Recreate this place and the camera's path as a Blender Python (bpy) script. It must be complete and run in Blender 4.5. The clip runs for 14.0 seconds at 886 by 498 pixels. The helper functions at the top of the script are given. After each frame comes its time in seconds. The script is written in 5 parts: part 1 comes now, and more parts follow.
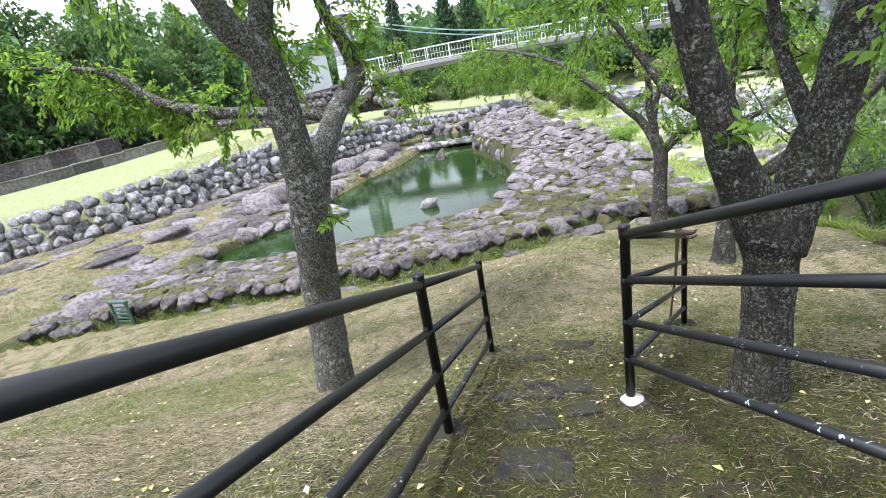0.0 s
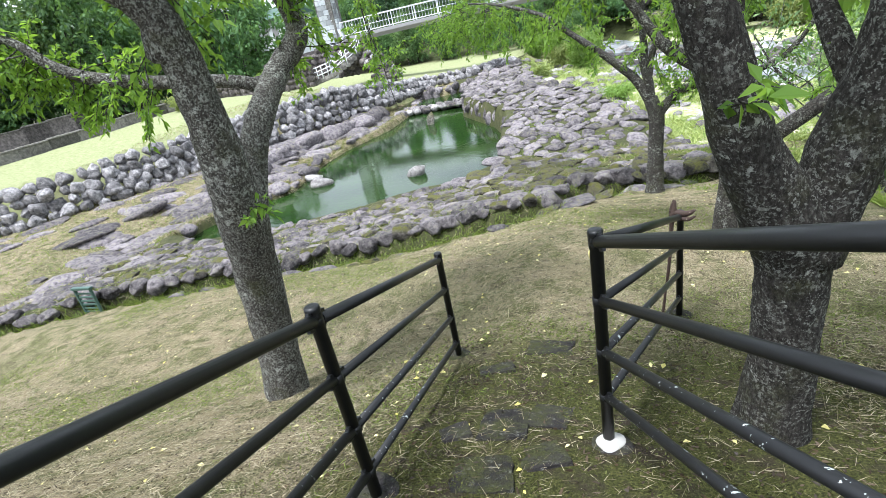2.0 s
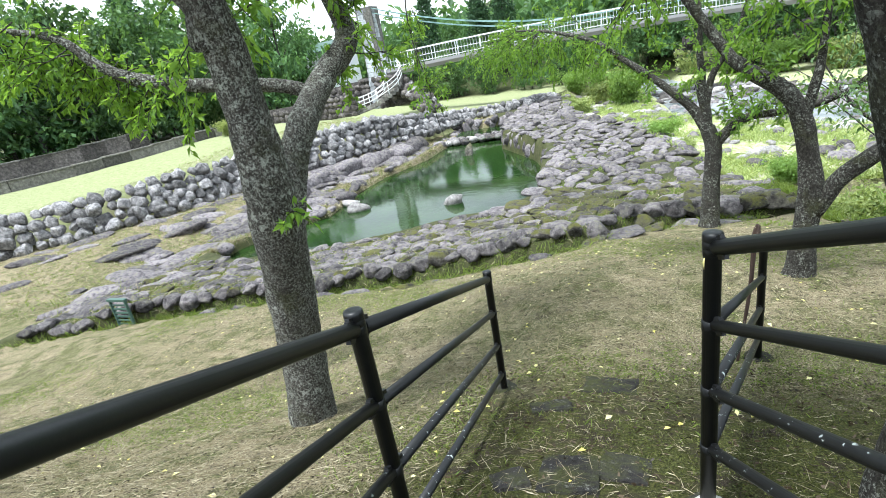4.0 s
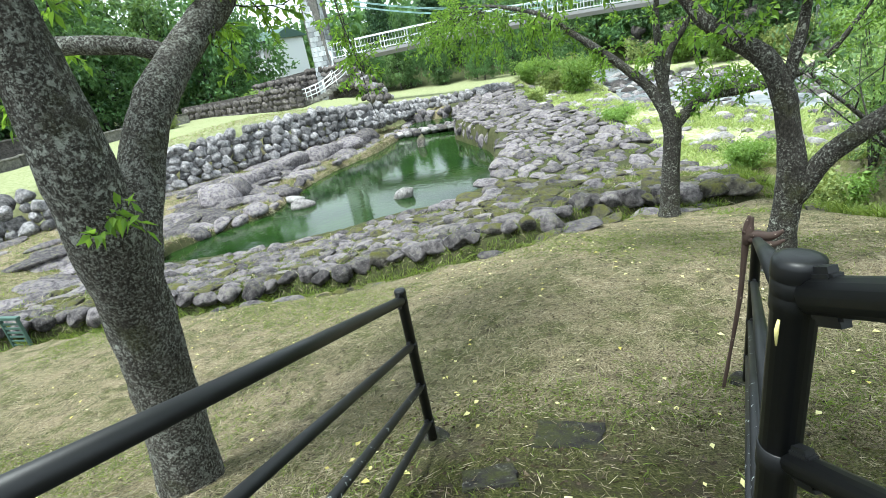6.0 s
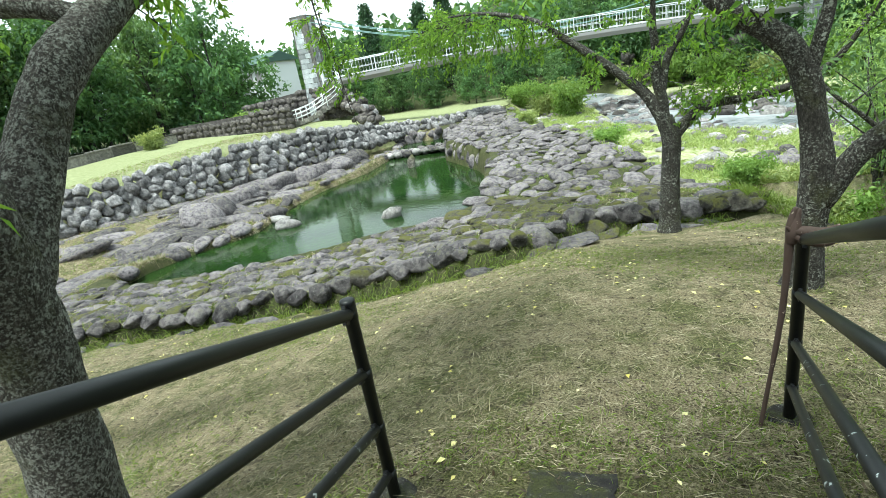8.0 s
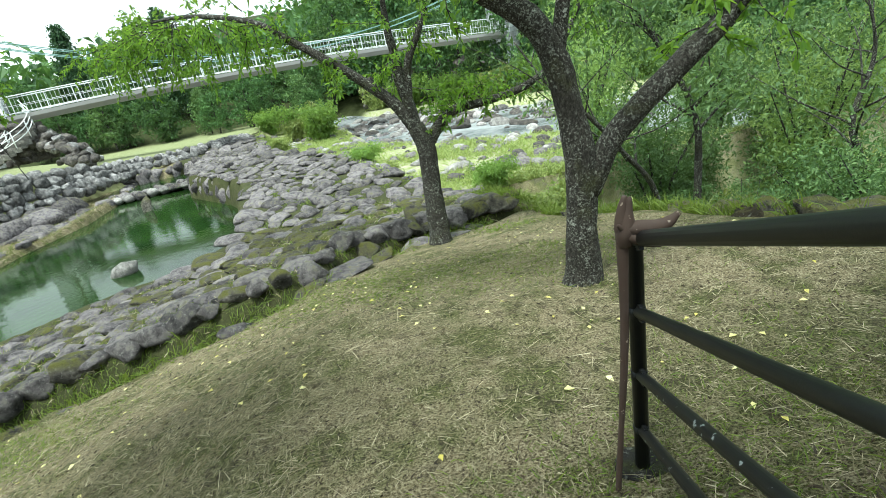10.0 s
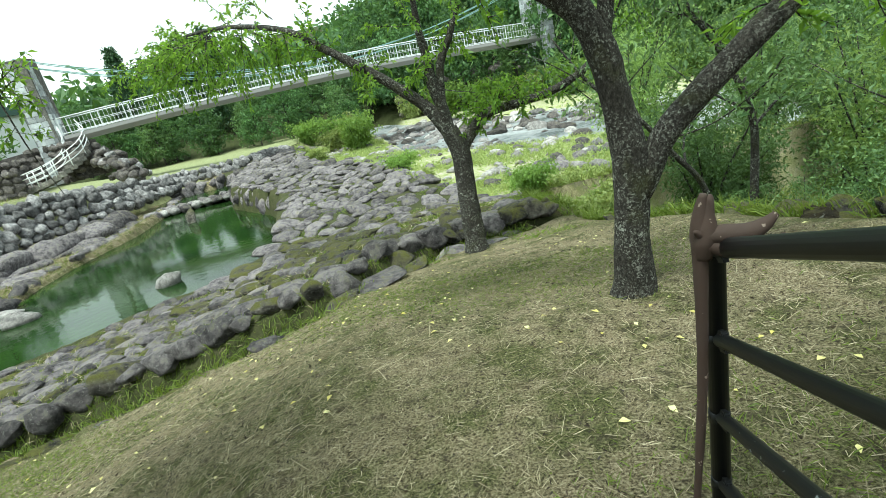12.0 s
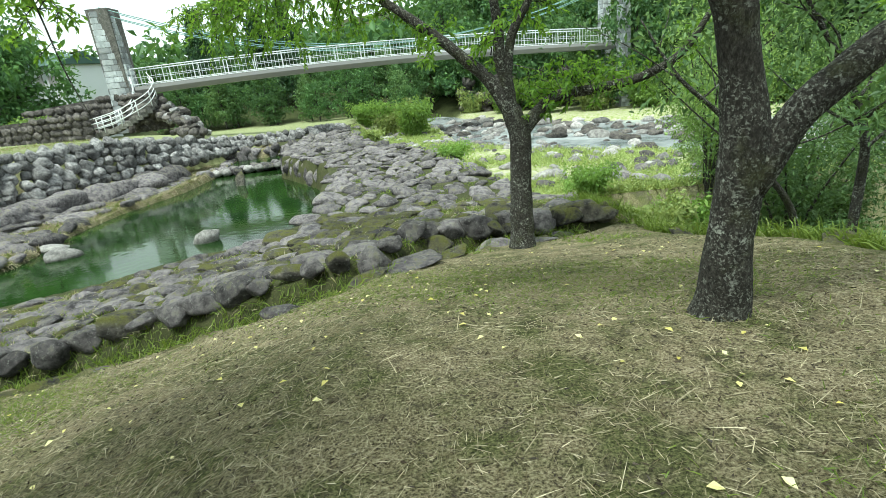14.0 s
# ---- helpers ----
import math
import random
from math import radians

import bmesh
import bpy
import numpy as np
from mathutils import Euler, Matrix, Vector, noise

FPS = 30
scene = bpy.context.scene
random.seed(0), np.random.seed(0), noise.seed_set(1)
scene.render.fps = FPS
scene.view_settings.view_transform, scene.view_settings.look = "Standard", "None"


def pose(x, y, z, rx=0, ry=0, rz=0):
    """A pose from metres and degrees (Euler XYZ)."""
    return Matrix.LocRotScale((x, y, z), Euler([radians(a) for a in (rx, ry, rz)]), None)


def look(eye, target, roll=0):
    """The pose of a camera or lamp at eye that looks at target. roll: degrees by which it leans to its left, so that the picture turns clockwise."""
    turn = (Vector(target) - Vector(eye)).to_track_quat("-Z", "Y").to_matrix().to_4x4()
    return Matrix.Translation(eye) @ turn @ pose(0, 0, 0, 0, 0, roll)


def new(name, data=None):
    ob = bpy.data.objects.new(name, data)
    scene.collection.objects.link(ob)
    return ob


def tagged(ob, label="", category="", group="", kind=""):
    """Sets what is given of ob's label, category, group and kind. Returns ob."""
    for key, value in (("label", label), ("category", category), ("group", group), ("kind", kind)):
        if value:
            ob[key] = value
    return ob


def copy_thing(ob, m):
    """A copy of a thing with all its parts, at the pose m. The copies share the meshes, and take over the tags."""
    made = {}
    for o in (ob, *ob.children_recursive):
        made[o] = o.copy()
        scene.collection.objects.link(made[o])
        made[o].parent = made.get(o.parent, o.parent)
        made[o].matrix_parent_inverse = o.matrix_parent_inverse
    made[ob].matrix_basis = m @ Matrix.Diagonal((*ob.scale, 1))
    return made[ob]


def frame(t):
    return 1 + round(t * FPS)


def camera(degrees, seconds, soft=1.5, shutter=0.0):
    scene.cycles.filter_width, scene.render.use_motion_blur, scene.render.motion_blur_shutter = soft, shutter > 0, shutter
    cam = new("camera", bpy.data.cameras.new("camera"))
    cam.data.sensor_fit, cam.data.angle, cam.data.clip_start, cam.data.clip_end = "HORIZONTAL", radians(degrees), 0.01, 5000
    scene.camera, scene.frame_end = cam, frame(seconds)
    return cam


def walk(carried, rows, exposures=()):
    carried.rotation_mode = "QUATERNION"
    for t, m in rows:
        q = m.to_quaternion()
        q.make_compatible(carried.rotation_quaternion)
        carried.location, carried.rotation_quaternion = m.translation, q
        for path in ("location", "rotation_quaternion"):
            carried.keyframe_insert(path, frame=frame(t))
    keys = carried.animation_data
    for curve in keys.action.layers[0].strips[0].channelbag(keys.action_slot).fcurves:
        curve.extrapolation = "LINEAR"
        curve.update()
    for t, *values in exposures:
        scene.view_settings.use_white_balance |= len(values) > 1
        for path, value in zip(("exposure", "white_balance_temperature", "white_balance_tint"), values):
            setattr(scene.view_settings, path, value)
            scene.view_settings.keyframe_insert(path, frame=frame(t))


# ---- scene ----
cam = camera(82.0, 14.0, soft=0.75)
PATH = [
    (0, (1.244, 0.142, 6.226), (0.635, 1.908, 5.513), -10.1),
    (0.5, (1.211, 0.391, 6.186), (0.673, 2.169, 5.445), -7.6),
    (1, (1.247, 0.583, 6.183), (0.627, 2.329, 5.432), -8.1),
    (1.5, (1.371, 0.836, 6.146), (0.688, 2.549, 5.372), -11.1),
    (2, (1.388, 1.002, 6.09), (0.777, 2.711, 5.25), -11.8),
    (2.5, (1.294, 1.13, 5.912), (0.795, 2.899, 5.125), -7.3),
    (3, (1.213, 1.11, 5.921), (0.489, 2.837, 5.218), -10.4),
    (5.5, (1.076, 1.976, 5.582), (0.408, 3.721, 4.869), -9.7),
    (6, (1.087, 2.29, 5.503), (0.513, 4.052, 4.751), -10.4),
    (6.5, (1.058, 2.493, 5.4), (0.515, 4.279, 4.682), -8.4),
    (7, (1.024, 2.612, 5.307), (0.408, 4.391, 4.631), -8.8),
    (9.5, (1.014, 3.622, 4.902), (1.026, 5.49, 4.185), -11.2),
    (10, (1.092, 3.972, 4.807), (1.405, 5.81, 4.082), -10.6),
    (10.5, (1.023, 4.058, 4.656), (1.509, 5.896, 4.032), -11.1),
    (11, (1.062, 4.123, 4.655), (1.585, 5.948, 4.023), -11.7),
    (11.5, (1.094, 4.075, 4.745), (1.497, 5.914, 4.069), -13.9),
    (12, (1.17, 4.265, 4.708), (1.347, 6.141, 4.036), -12.8),
    (12.5, (1.184, 4.448, 4.611), (1.177, 6.333, 3.944), -9.2),
    (13, (1.105, 4.518, 4.601), (1.049, 6.4, 3.926), -6.4),
    (13.5, (1.087, 4.608, 4.532), (0.969, 6.495, 3.878), -7.5),
    (14, (1.183, 4.838, 4.356), (1.204, 6.727, 3.701), -6.2),
]
EXPOSURES = [(0, 1.34, 5850, 15), (3, 1.34, 5850, 7), (5.5, 1.3, 5850, 2), (7, 1.22, 5950, -3), (9.5, 1.0, 6050, -7), (14, 0.86, 6150, -10)]
walk(cam, [(t, look(eye, target, roll)) for t, eye, target, roll in PATH], EXPOSURES)

# ---- world and sun: a bright overcast summer day ----
world = bpy.data.worlds.new("overcast_sky")
scene.world = world
world.use_nodes = True
wn = world.node_tree
wn.nodes.clear()
sky = wn.nodes.new("ShaderNodeTexSky")
sky.sky_type = "NISHITA"
sky.sun_disc = False
sky.sun_elevation, sky.sun_rotation = radians(58), radians(200)
sky.air_density, sky.dust_density = 1.0, 4.0
sky_dim = wn.nodes.new("ShaderNodeMix")
sky_dim.data_type = "RGBA"
sky_dim.inputs[0].default_value = 0.82
sky_dim.inputs[7].default_value = (11.0, 11.4, 11.8, 1)
bg = wn.nodes.new("ShaderNodeBackground")
bg.inputs[1].default_value = 0.083
wo = wn.nodes.new("ShaderNodeOutputWorld")
wn.links.new(sky.outputs[0], sky_dim.inputs[6])
wn.links.new(sky_dim.outputs[2], bg.inputs[0])
wn.links.new(bg.outputs[0], wo.inputs[0])
sun = new("sun", bpy.data.lights.new("sun", "SUN"))
sun.data.energy, sun.data.angle, sun.data.color = 3.0, radians(11), (1.0, 0.96, 0.9)
sun.matrix_world = look((0, 0, 60), (14, 18, 0))


# ---- materials ----
def nodes_of(name):
    m = bpy.data.materials.new(name)
    m.use_nodes = True
    t = m.node_tree
    return m, t, t.nodes["Principled BSDF"]


def add(t, kind, **kw):
    n = t.nodes.new(kind)
    for k, v in kw.items():
        n.inputs[k.replace("_", " ")].default_value = v
    return n


def noise_of(t, vec, scale, detail=6, rough=0.6):
    n = add(t, "ShaderNodeTexNoise", Scale=scale, Detail=detail, Roughness=rough)
    t.links.new(vec, n.inputs["Vector"])
    return n.outputs["Fac"]


def ramp_of(t, fac, stops):
    n = t.nodes.new("ShaderNodeValToRGB")
    while len(n.color_ramp.elements) < len(stops):
        n.color_ramp.elements.new(0.5)
    for e, (p, c) in zip(n.color_ramp.elements, stops):
        e.position, e.color = p, (*c, 1) if len(c) == 3 else c
    t.links.new(fac, n.inputs[0])
    return n.outputs["Color"]


def mix_of(t, fac, a, b):
    n = t.nodes.new("ShaderNodeMix")
    n.data_type = "RGBA"
    for sock, v in ((n.inputs[0], fac), (n.inputs[6], a), (n.inputs[7], b)):
        if isinstance(v, (int, float)):
            sock.default_value = v
        elif isinstance(v, tuple):
            sock.default_value = (*v, 1)
        else:
            t.links.new(v, sock)
    return n.outputs[2]


def step_of(t, fac, lo, hi):
    n = add(t, "ShaderNodeMapRange")
    n.inputs[1].default_value, n.inputs[2].default_value = lo, hi
    t.links.new(fac, n.inputs[0])
    return n.outputs[0]


def mul_of(t, a, b):
    n = t.nodes.new("ShaderNodeMath")
    n.operation = "MULTIPLY"
    for sock, v in zip(n.inputs, (a, b)):
        if isinstance(v, (int, float)):
            sock.default_value = v
        else:
            t.links.new(v, sock)
    return n.outputs[0]


def bump_of(t, b, height, strength, dist=0.02):
    n = add(t, "ShaderNodeBump", Strength=strength, Distance=dist)
    t.links.new(height, n.inputs["Height"])
    t.links.new(n.outputs[0], b.inputs["Normal"])


def where(t, world_space=True):
    if world_space:
        return t.nodes.new("ShaderNodeNewGeometry").outputs["Position"]
    return t.nodes.new("ShaderNodeTexCoord").outputs["Object"]


def up_of(t):
    g = t.nodes.new("ShaderNodeNewGeometry")
    s = t.nodes.new("ShaderNodeSeparateXYZ")
    t.links.new(g.outputs["Normal"], s.inputs[0])
    return s.outputs["Z"]


def earth_material():
    """Mown lawn with dry cuttings near the path, meadow and gravel farther off."""
    m, t, b = nodes_of("lawn_and_earth")
    p = where(t)
    coarse, mid, fine, straw = noise_of(t, p, 0.55, 4), noise_of(t, p, 3.2, 6), noise_of(t, p, 75, 8, 0.75), noise_of(t, p, 160, 4, 0.8)
    dry = ramp_of(t, fine, [(0.38, (0.03, 0.023, 0.014)), (0.47, (0.18, 0.146, 0.088)), (0.55, (0.34, 0.29, 0.185)), (0.65, (0.52, 0.465, 0.33))])
    moss = ramp_of(t, fine, [(0.38, (0.018, 0.021, 0.007)), (0.5, (0.075, 0.088, 0.027)), (0.65, (0.22, 0.22, 0.09))])
    soil = ramp_of(t, straw, [(0.35, (0.012, 0.010, 0.007)), (0.65, (0.085, 0.068, 0.046))])
    crumbs = noise_of(t, p, 22, 8, 0.8)
    deep = ramp_of(t, fine, [(0.38, (0.022, 0.024, 0.008)), (0.5, (0.06, 0.066, 0.018)), (0.64, (0.14, 0.135, 0.045))])
    c = mix_of(t, mul_of(t, step_of(t, mid, 0.45, 0.62), 0.85), dry, moss)
    c = mix_of(t, mul_of(t, step_of(t, coarse, 0.45, 0.62), 0.6), c, moss)
    c = mix_of(t, mul_of(t, step_of(t, crumbs, 0.54, 0.62), 0.5), c, soil)
    c = mix_of(t, mul_of(t, step_of(t, noise_of(t, p, 5.5, 7, 0.7), 0.53, 0.66), 0.65), c, soil)
    # path moss and soil, coloured darker to carry the cherry's shade as well
    w = t.nodes.new("ShaderNodeVertexColor")
    w.layer_name = "worn"
    ws = t.nodes.new("ShaderNodeSeparateColor")
    t.links.new(w.outputs[0], ws.inputs[0])
    trodden_shade = mix_of(t, step_of(t, noise_of(t, p, 4.5, 6), 0.36, 0.52), soil, deep)
    c = mix_of(t, mul_of(t, ws.outputs[0], step_of(t, noise_of(t, p, 2.6, 5), 0.12, 0.38)), c, trodden_shade)
    # kinds of ground by painted zones: r lush grass, g gravel bed, b wood floor with shade put into its dark colour
    z = t.nodes.new("ShaderNodeVertexColor")
    z.layer_name = "zone"
    sp = t.nodes.new("ShaderNodeSeparateColor")
    t.links.new(z.outputs[0], sp.inputs[0])
    lush = ramp_of(t, noise_of(t, p, 5, 8, 0.7), [(0.3, (0.16, 0.18, 0.078)), (0.6, (0.29, 0.31, 0.165)), (0.8, (0.41, 0.41, 0.25))])
    gravel = ramp_of(t, noise_of(t, p, 4, 9, 0.75), [(0.3, (0.12, 0.16, 0.045)), (0.45, (0.28, 0.32, 0.12)), (0.58, (0.40, 0.37, 0.29)), (0.72, (0.52, 0.49, 0.45))])
    shaded_floor = ramp_of(t, noise_of(t, p, 2, 8, 0.7), [(0.3, (0.02, 0.025, 0.01)), (0.7, (0.06, 0.07, 0.025))])
    c = mix_of(t, sp.outputs[0], c, lush)
    c = mix_of(t, sp.outputs[1], c, gravel)
    c = mix_of(t, sp.outputs[2], c, shaded_floor)
    t.links.new(c, b.inputs["Base Color"])
    b.inputs["Roughness"].default_value = 0.95
    b.inputs["Specular IOR Level"].default_value = 0.15
    bump_of(t, b, fine, 0.9, 0.035)
    return m


def stone_material(name, dark, mid, pale, moss=0.3, moss_colour=(0.10, 0.105, 0.03), scale=1.0):
    m, t, b = nodes_of(name)
    p = where(t)
    r = t.nodes.new("ShaderNodeObjectInfo").outputs["Random"]
    n1, n2, n3 = noise_of(t, p, 6.0 * scale, 8, 0.65), noise_of(t, p, 6 * scale, 10, 0.68), noise_of(t, p, 70 * scale, 4, 0.7)
    c = ramp_of(t, n2, [(0.33, dark), (0.5, mid), (0.7, pale)])
    c = mix_of(t, mul_of(t, step_of(t, noise_of(t, p, 4.5 * scale, 4), 0.5, 0.66), 0.45), c, dark)
    shade = t.nodes.new("ShaderNodeHueSaturation")
    vr = add(t, "ShaderNodeMapRange")
    vr.inputs[3].default_value, vr.inputs[4].default_value = 0.45, 1.45
    t.links.new(r, vr.inputs[0])
    t.links.new(vr.outputs[0], shade.inputs["Value"])
    t.links.new(c, shade.inputs["Color"])
    c = shade.outputs[0]
    lichen = mul_of(t, step_of(t, noise_of(t, p, 19 * scale, 8, 0.78), 0.56, 0.64), 0.5)
    c = mix_of(t, mul_of(t, step_of(t, noise_of(t, p, 34 * scale, 6, 0.75), 0.54, 0.64), 0.4), c, dark)
    c = mix_of(t, lichen, c, (0.42, 0.42, 0.38))
    mossy = mul_of(t, mul_of(t, step_of(t, n1, 0.62 - moss * 0.4, 0.74 - moss * 0.3), step_of(t, up_of(t), 0.1, 0.8)), min(1.0, 0.4 + moss))
    c = mix_of(t, mossy, c, ramp_of(t, n3, [(0.3, tuple(v * 0.55 for v in moss_colour)), (0.7, tuple(v * 1.5 for v in moss_colour))]))
    t.links.new(c, b.inputs["Base Color"])
    b.inputs["Roughness"].default_value = 0.88
    b.inputs["Specular IOR Level"].default_value = 0.25
    pits = t.nodes.new("ShaderNodeMath")
    pits.operation = "ADD"
    t.links.new(n2, pits.inputs[0])
    t.links.new(mul_of(t, n3, 0.7), pits.inputs[1])
    bump_of(t, b, pits.outputs[0], 0.95, 0.075)
    return m


def bark_material(name="cherry_bark", lichen=0.0):
    m, t, b = nodes_of(name)
    p = where(t)
    mp = t.nodes.new("ShaderNodeMapping")
    mp.inputs["Scale"].default_value = (1, 1, 0.55)
    t.links.new(p, mp.inputs[0])
    n = noise_of(t, mp.outputs[0], 58, 10, 0.78)
    broad = noise_of(t, p, 7, 5, 0.6)
    lift = 1 + lichen * 22
    c = ramp_of(t, n, [(0.36, (0.007, 0.006, 0.005)), (0.5, tuple(v * lift for v in (0.034, 0.030, 0.026))), (0.66, tuple(v * lift for v in (0.105, 0.097, 0.085)))])
    c = mix_of(t, mul_of(t, step_of(t, broad, 0.45, 0.65), 0.4), c, (0.014, 0.012, 0.010))
    pale = ramp_of(t, noise_of(t, p, 90, 4), [(0.3, (0.22, 0.23, 0.20)), (0.7, (0.50, 0.51, 0.46))])
    small = mul_of(t, step_of(t, noise_of(t, p, 62, 6, 0.7), 0.545 - lichen, 0.575 - lichen), step_of(t, noise_of(t, p, 4.5, 4), 0.36 - lichen * 3, 0.54 - lichen * 3))
    patch = mul_of(t, step_of(t, noise_of(t, p, 17, 8, 0.78), 0.57 - lichen * 0.8, 0.59 - lichen * 0.8), step_of(t, noise_of(t, p, 2.4, 3), 0.4, 0.56))
    c = mix_of(t, mul_of(t, small, 0.5), c, pale)
    c = mix_of(t, mul_of(t, patch, 0.85), c, pale)
    c = mix_of(t, mul_of(t, step_of(t, noise_of(t, p, 3.4, 5), 0.54, 0.7), 0.6), c, ramp_of(t, n, [(0.4, (0.02, 0.022, 0.008)), (0.6, (0.075, 0.08, 0.028))]))
    t.links.new(c, b.inputs["Base Color"])
    b.inputs["Roughness"].default_value = 0.92
    b.inputs["Specular IOR Level"].default_value = 0.2
    bump_of(t, b, n, 1.0, 0.022)
    return m


def leaf_material(name, dark, pale, through_light=0.45, per_tree=True):
    m, t, b = nodes_of(name)
    g = t.nodes.new("ShaderNodeNewGeometry")
    c = ramp_of(t, g.outputs["Random Per Island"], [(0.0, dark), (0.6, tuple((a + c2) / 2 for a, c2 in zip(dark, pale))), (1.0, pale)])
    if per_tree:
        h = t.nodes.new("ShaderNodeHueSaturation")
        vr = add(t, "ShaderNodeMapRange")
        vr.inputs[3].default_value, vr.inputs[4].default_value = 0.7, 1.3
        t.links.new(t.nodes.new("ShaderNodeObjectInfo").outputs["Random"], vr.inputs[0])
        t.links.new(vr.outputs[0], h.inputs["Value"])
        t.links.new(c, h.inputs["Color"])
        c = h.outputs[0]
    t.links.new(c, b.inputs["Base Color"])
    b.inputs["Roughness"].default_value = 0.55
    b.inputs["Specular IOR Level"].default_value = 0.3
    tr = t.nodes.new("ShaderNodeBsdfTranslucent")
    bright = mix_of(t, 0.5, c, (pale[0] * 2.0, pale[1] * 1.9, pale[2] * 0.8))
    t.links.new(bright, tr.inputs[0])
    mx = t.nodes.new("ShaderNodeMixShader")
    mx.inputs[0].default_value = through_light
    t.links.new(b.outputs[0], mx.inputs[1])
    t.links.new(tr.outputs[0], mx.inputs[2])
    t.links.new(mx.outputs[0], t.nodes["Material Output"].inputs[0])
    return m


def paint_material(name, colour, rough=0.45, chips=0.0, chip_colour=(0.5, 0.5, 0.48), dirt=0.3):
    m, t, b = nodes_of(name)
    p = where(t)
    n = noise_of(t, p, 24, 6, 0.7)
    c = mix_of(t, mul_of(t, n, dirt), colour, tuple(v * 0.5 + 0.03 for v in colour))
    if chips:
        c = mix_of(t, mul_of(t, step_of(t, noise_of(t, p, 30, 3, 0.6), 0.70 - chips * 0.1, 0.72 - chips * 0.1), 0.9), c, chip_colour)
    t.links.new(c, b.inputs["Base Color"])
    b.inputs["Roughness"].default_value = rough
    b.inputs["Specular IOR Level"].default_value = 0.35
    bump_of(t, b, n, 0.12, 0.004)
    return m


def water_material(name, shallow, deep, ripple, rough, scale):
    m, t, b = nodes_of(name)
    p = where(t)
    c = mix_of(t, step_of(t, noise_of(t, p, 0.35, 5), 0.35, 0.65), deep, shallow)
    t.links.new(c, b.inputs["Base Color"])
    b.inputs["Roughness"].default_value = rough
    b.inputs["IOR"].default_value = 1.33
    bump_of(t, b, noise_of(t, p, scale, 3, 0.5), ripple, 0.05)
    return m


EARTH = earth_material()
BANK_STONE = stone_material("bank_stone", (0.045, 0.04, 0.044), (0.19, 0.17, 0.18), (0.40, 0.365, 0.378), moss=0.26, moss_colour=(0.14, 0.135, 0.035))
MOSSY_STONE = stone_material("mossy_stone", (0.025, 0.022, 0.02), (0.10, 0.09, 0.082), (0.27, 0.245, 0.225), moss=0.6, moss_colour=(0.105, 0.105, 0.026))
FRONT_STONE = stone_material("front_stone", (0.03, 0.027, 0.029), (0.145, 0.13, 0.135), (0.36, 0.33, 0.335), moss=0.25, moss_colour=(0.11, 0.11, 0.03))
WALL_STONE = stone_material("wall_boulder", (0.06, 0.058, 0.06), (0.26, 0.25, 0.255), (0.54, 0.52, 0.51), moss=0.06)
BROWN_MOSS = stone_material("brown_moss", (0.025, 0.018, 0.009), (0.06, 0.044, 0.02), (0.11, 0.085, 0.04), moss=0.5, moss_colour=(0.075, 0.066, 0.022))
PALE_STONE = stone_material("river_stone", (0.15, 0.14, 0.14), (0.34, 0.32, 0.31), (0.58, 0.56, 0.54), moss=0.05)
BLOCK_STONE = stone_material("tower_block", (0.30, 0.32, 0.34), (0.46, 0.48, 0.50), (0.6, 0.61, 0.62), moss=0.0, scale=0.4)
DARK_STONE = stone_material("dark_masonry", (0.05, 0.045, 0.045), (0.13, 0.115, 0.11), (0.25, 0.22, 0.21), moss=0.2)
FLAG_STONE = stone_material("flagstone", (0.025, 0.022, 0.022), (0.058, 0.053, 0.051), (0.105, 0.096, 0.09), moss=0.5, moss_colour=(0.055, 0.06, 0.016))
CONCRETE = stone_material("concrete", (0.10, 0.095, 0.09), (0.19, 0.18, 0.165), (0.32, 0.305, 0.28), moss=0.35)
BARK = bark_material()
GREY_BARK = bark_material("lichened_bark", 0.026)
CHERRY_LEAF = leaf_material("cherry_leaf", (0.05, 0.12, 0.018), (0.20, 0.33, 0.06), 0.55, False)
WOOD_LEAF = leaf_material("woodland_leaf", (0.018, 0.055, 0.022), (0.13, 0.235, 0.085), 0.3)
CEDAR_LEAF = leaf_material("cedar_leaf", (0.015, 0.042, 0.02), (0.06, 0.12, 0.05), 0.2)
WILLOW_LEAF = leaf_material("willow_leaf", (0.036, 0.08, 0.03), (0.17, 0.265, 0.105), 0.3)
PALE_WILLOW = leaf_material("pale_willow_leaf", (0.08, 0.15, 0.045), (0.29, 0.40, 0.15), 0.4)
FRESH_LEAF = leaf_material("fresh_leaf", (0.09, 0.17, 0.04), (0.27, 0.40, 0.11), 0.4)
WEED = leaf_material("weed", (0.11, 0.165, 0.05), (0.36, 0.41, 0.17), 0.34)
GRASS = leaf_material("green_grass", (0.06, 0.10, 0.018), (0.19, 0.25, 0.05), 0.35)
STRAW = leaf_material("dry_straw", (0.12, 0.094, 0.055), (0.55, 0.49, 0.345), 0.1)
LITTER = leaf_material("brown_litter", (0.018, 0.013, 0.008), (0.085, 0.06, 0.035), 0.05)
MOSS_TUFT = leaf_material("moss_tuft", (0.03, 0.036, 0.01), (0.105, 0.115, 0.03), 0.2)
YELLOW = leaf_material("fallen_leaf", (0.50, 0.43, 0.10), (0.78, 0.75, 0.42), 0.2)
BLACK_PAINT = paint_material("black_paint", (0.007, 0.0075, 0.0085), 0.42, 0.0, dirt=0.12)
CHIPPED_PAINT = paint_material("chipped_black_paint", (0.009, 0.0095, 0.011), 0.45, 0.55, (0.40, 0.44, 0.44), dirt=0.15)
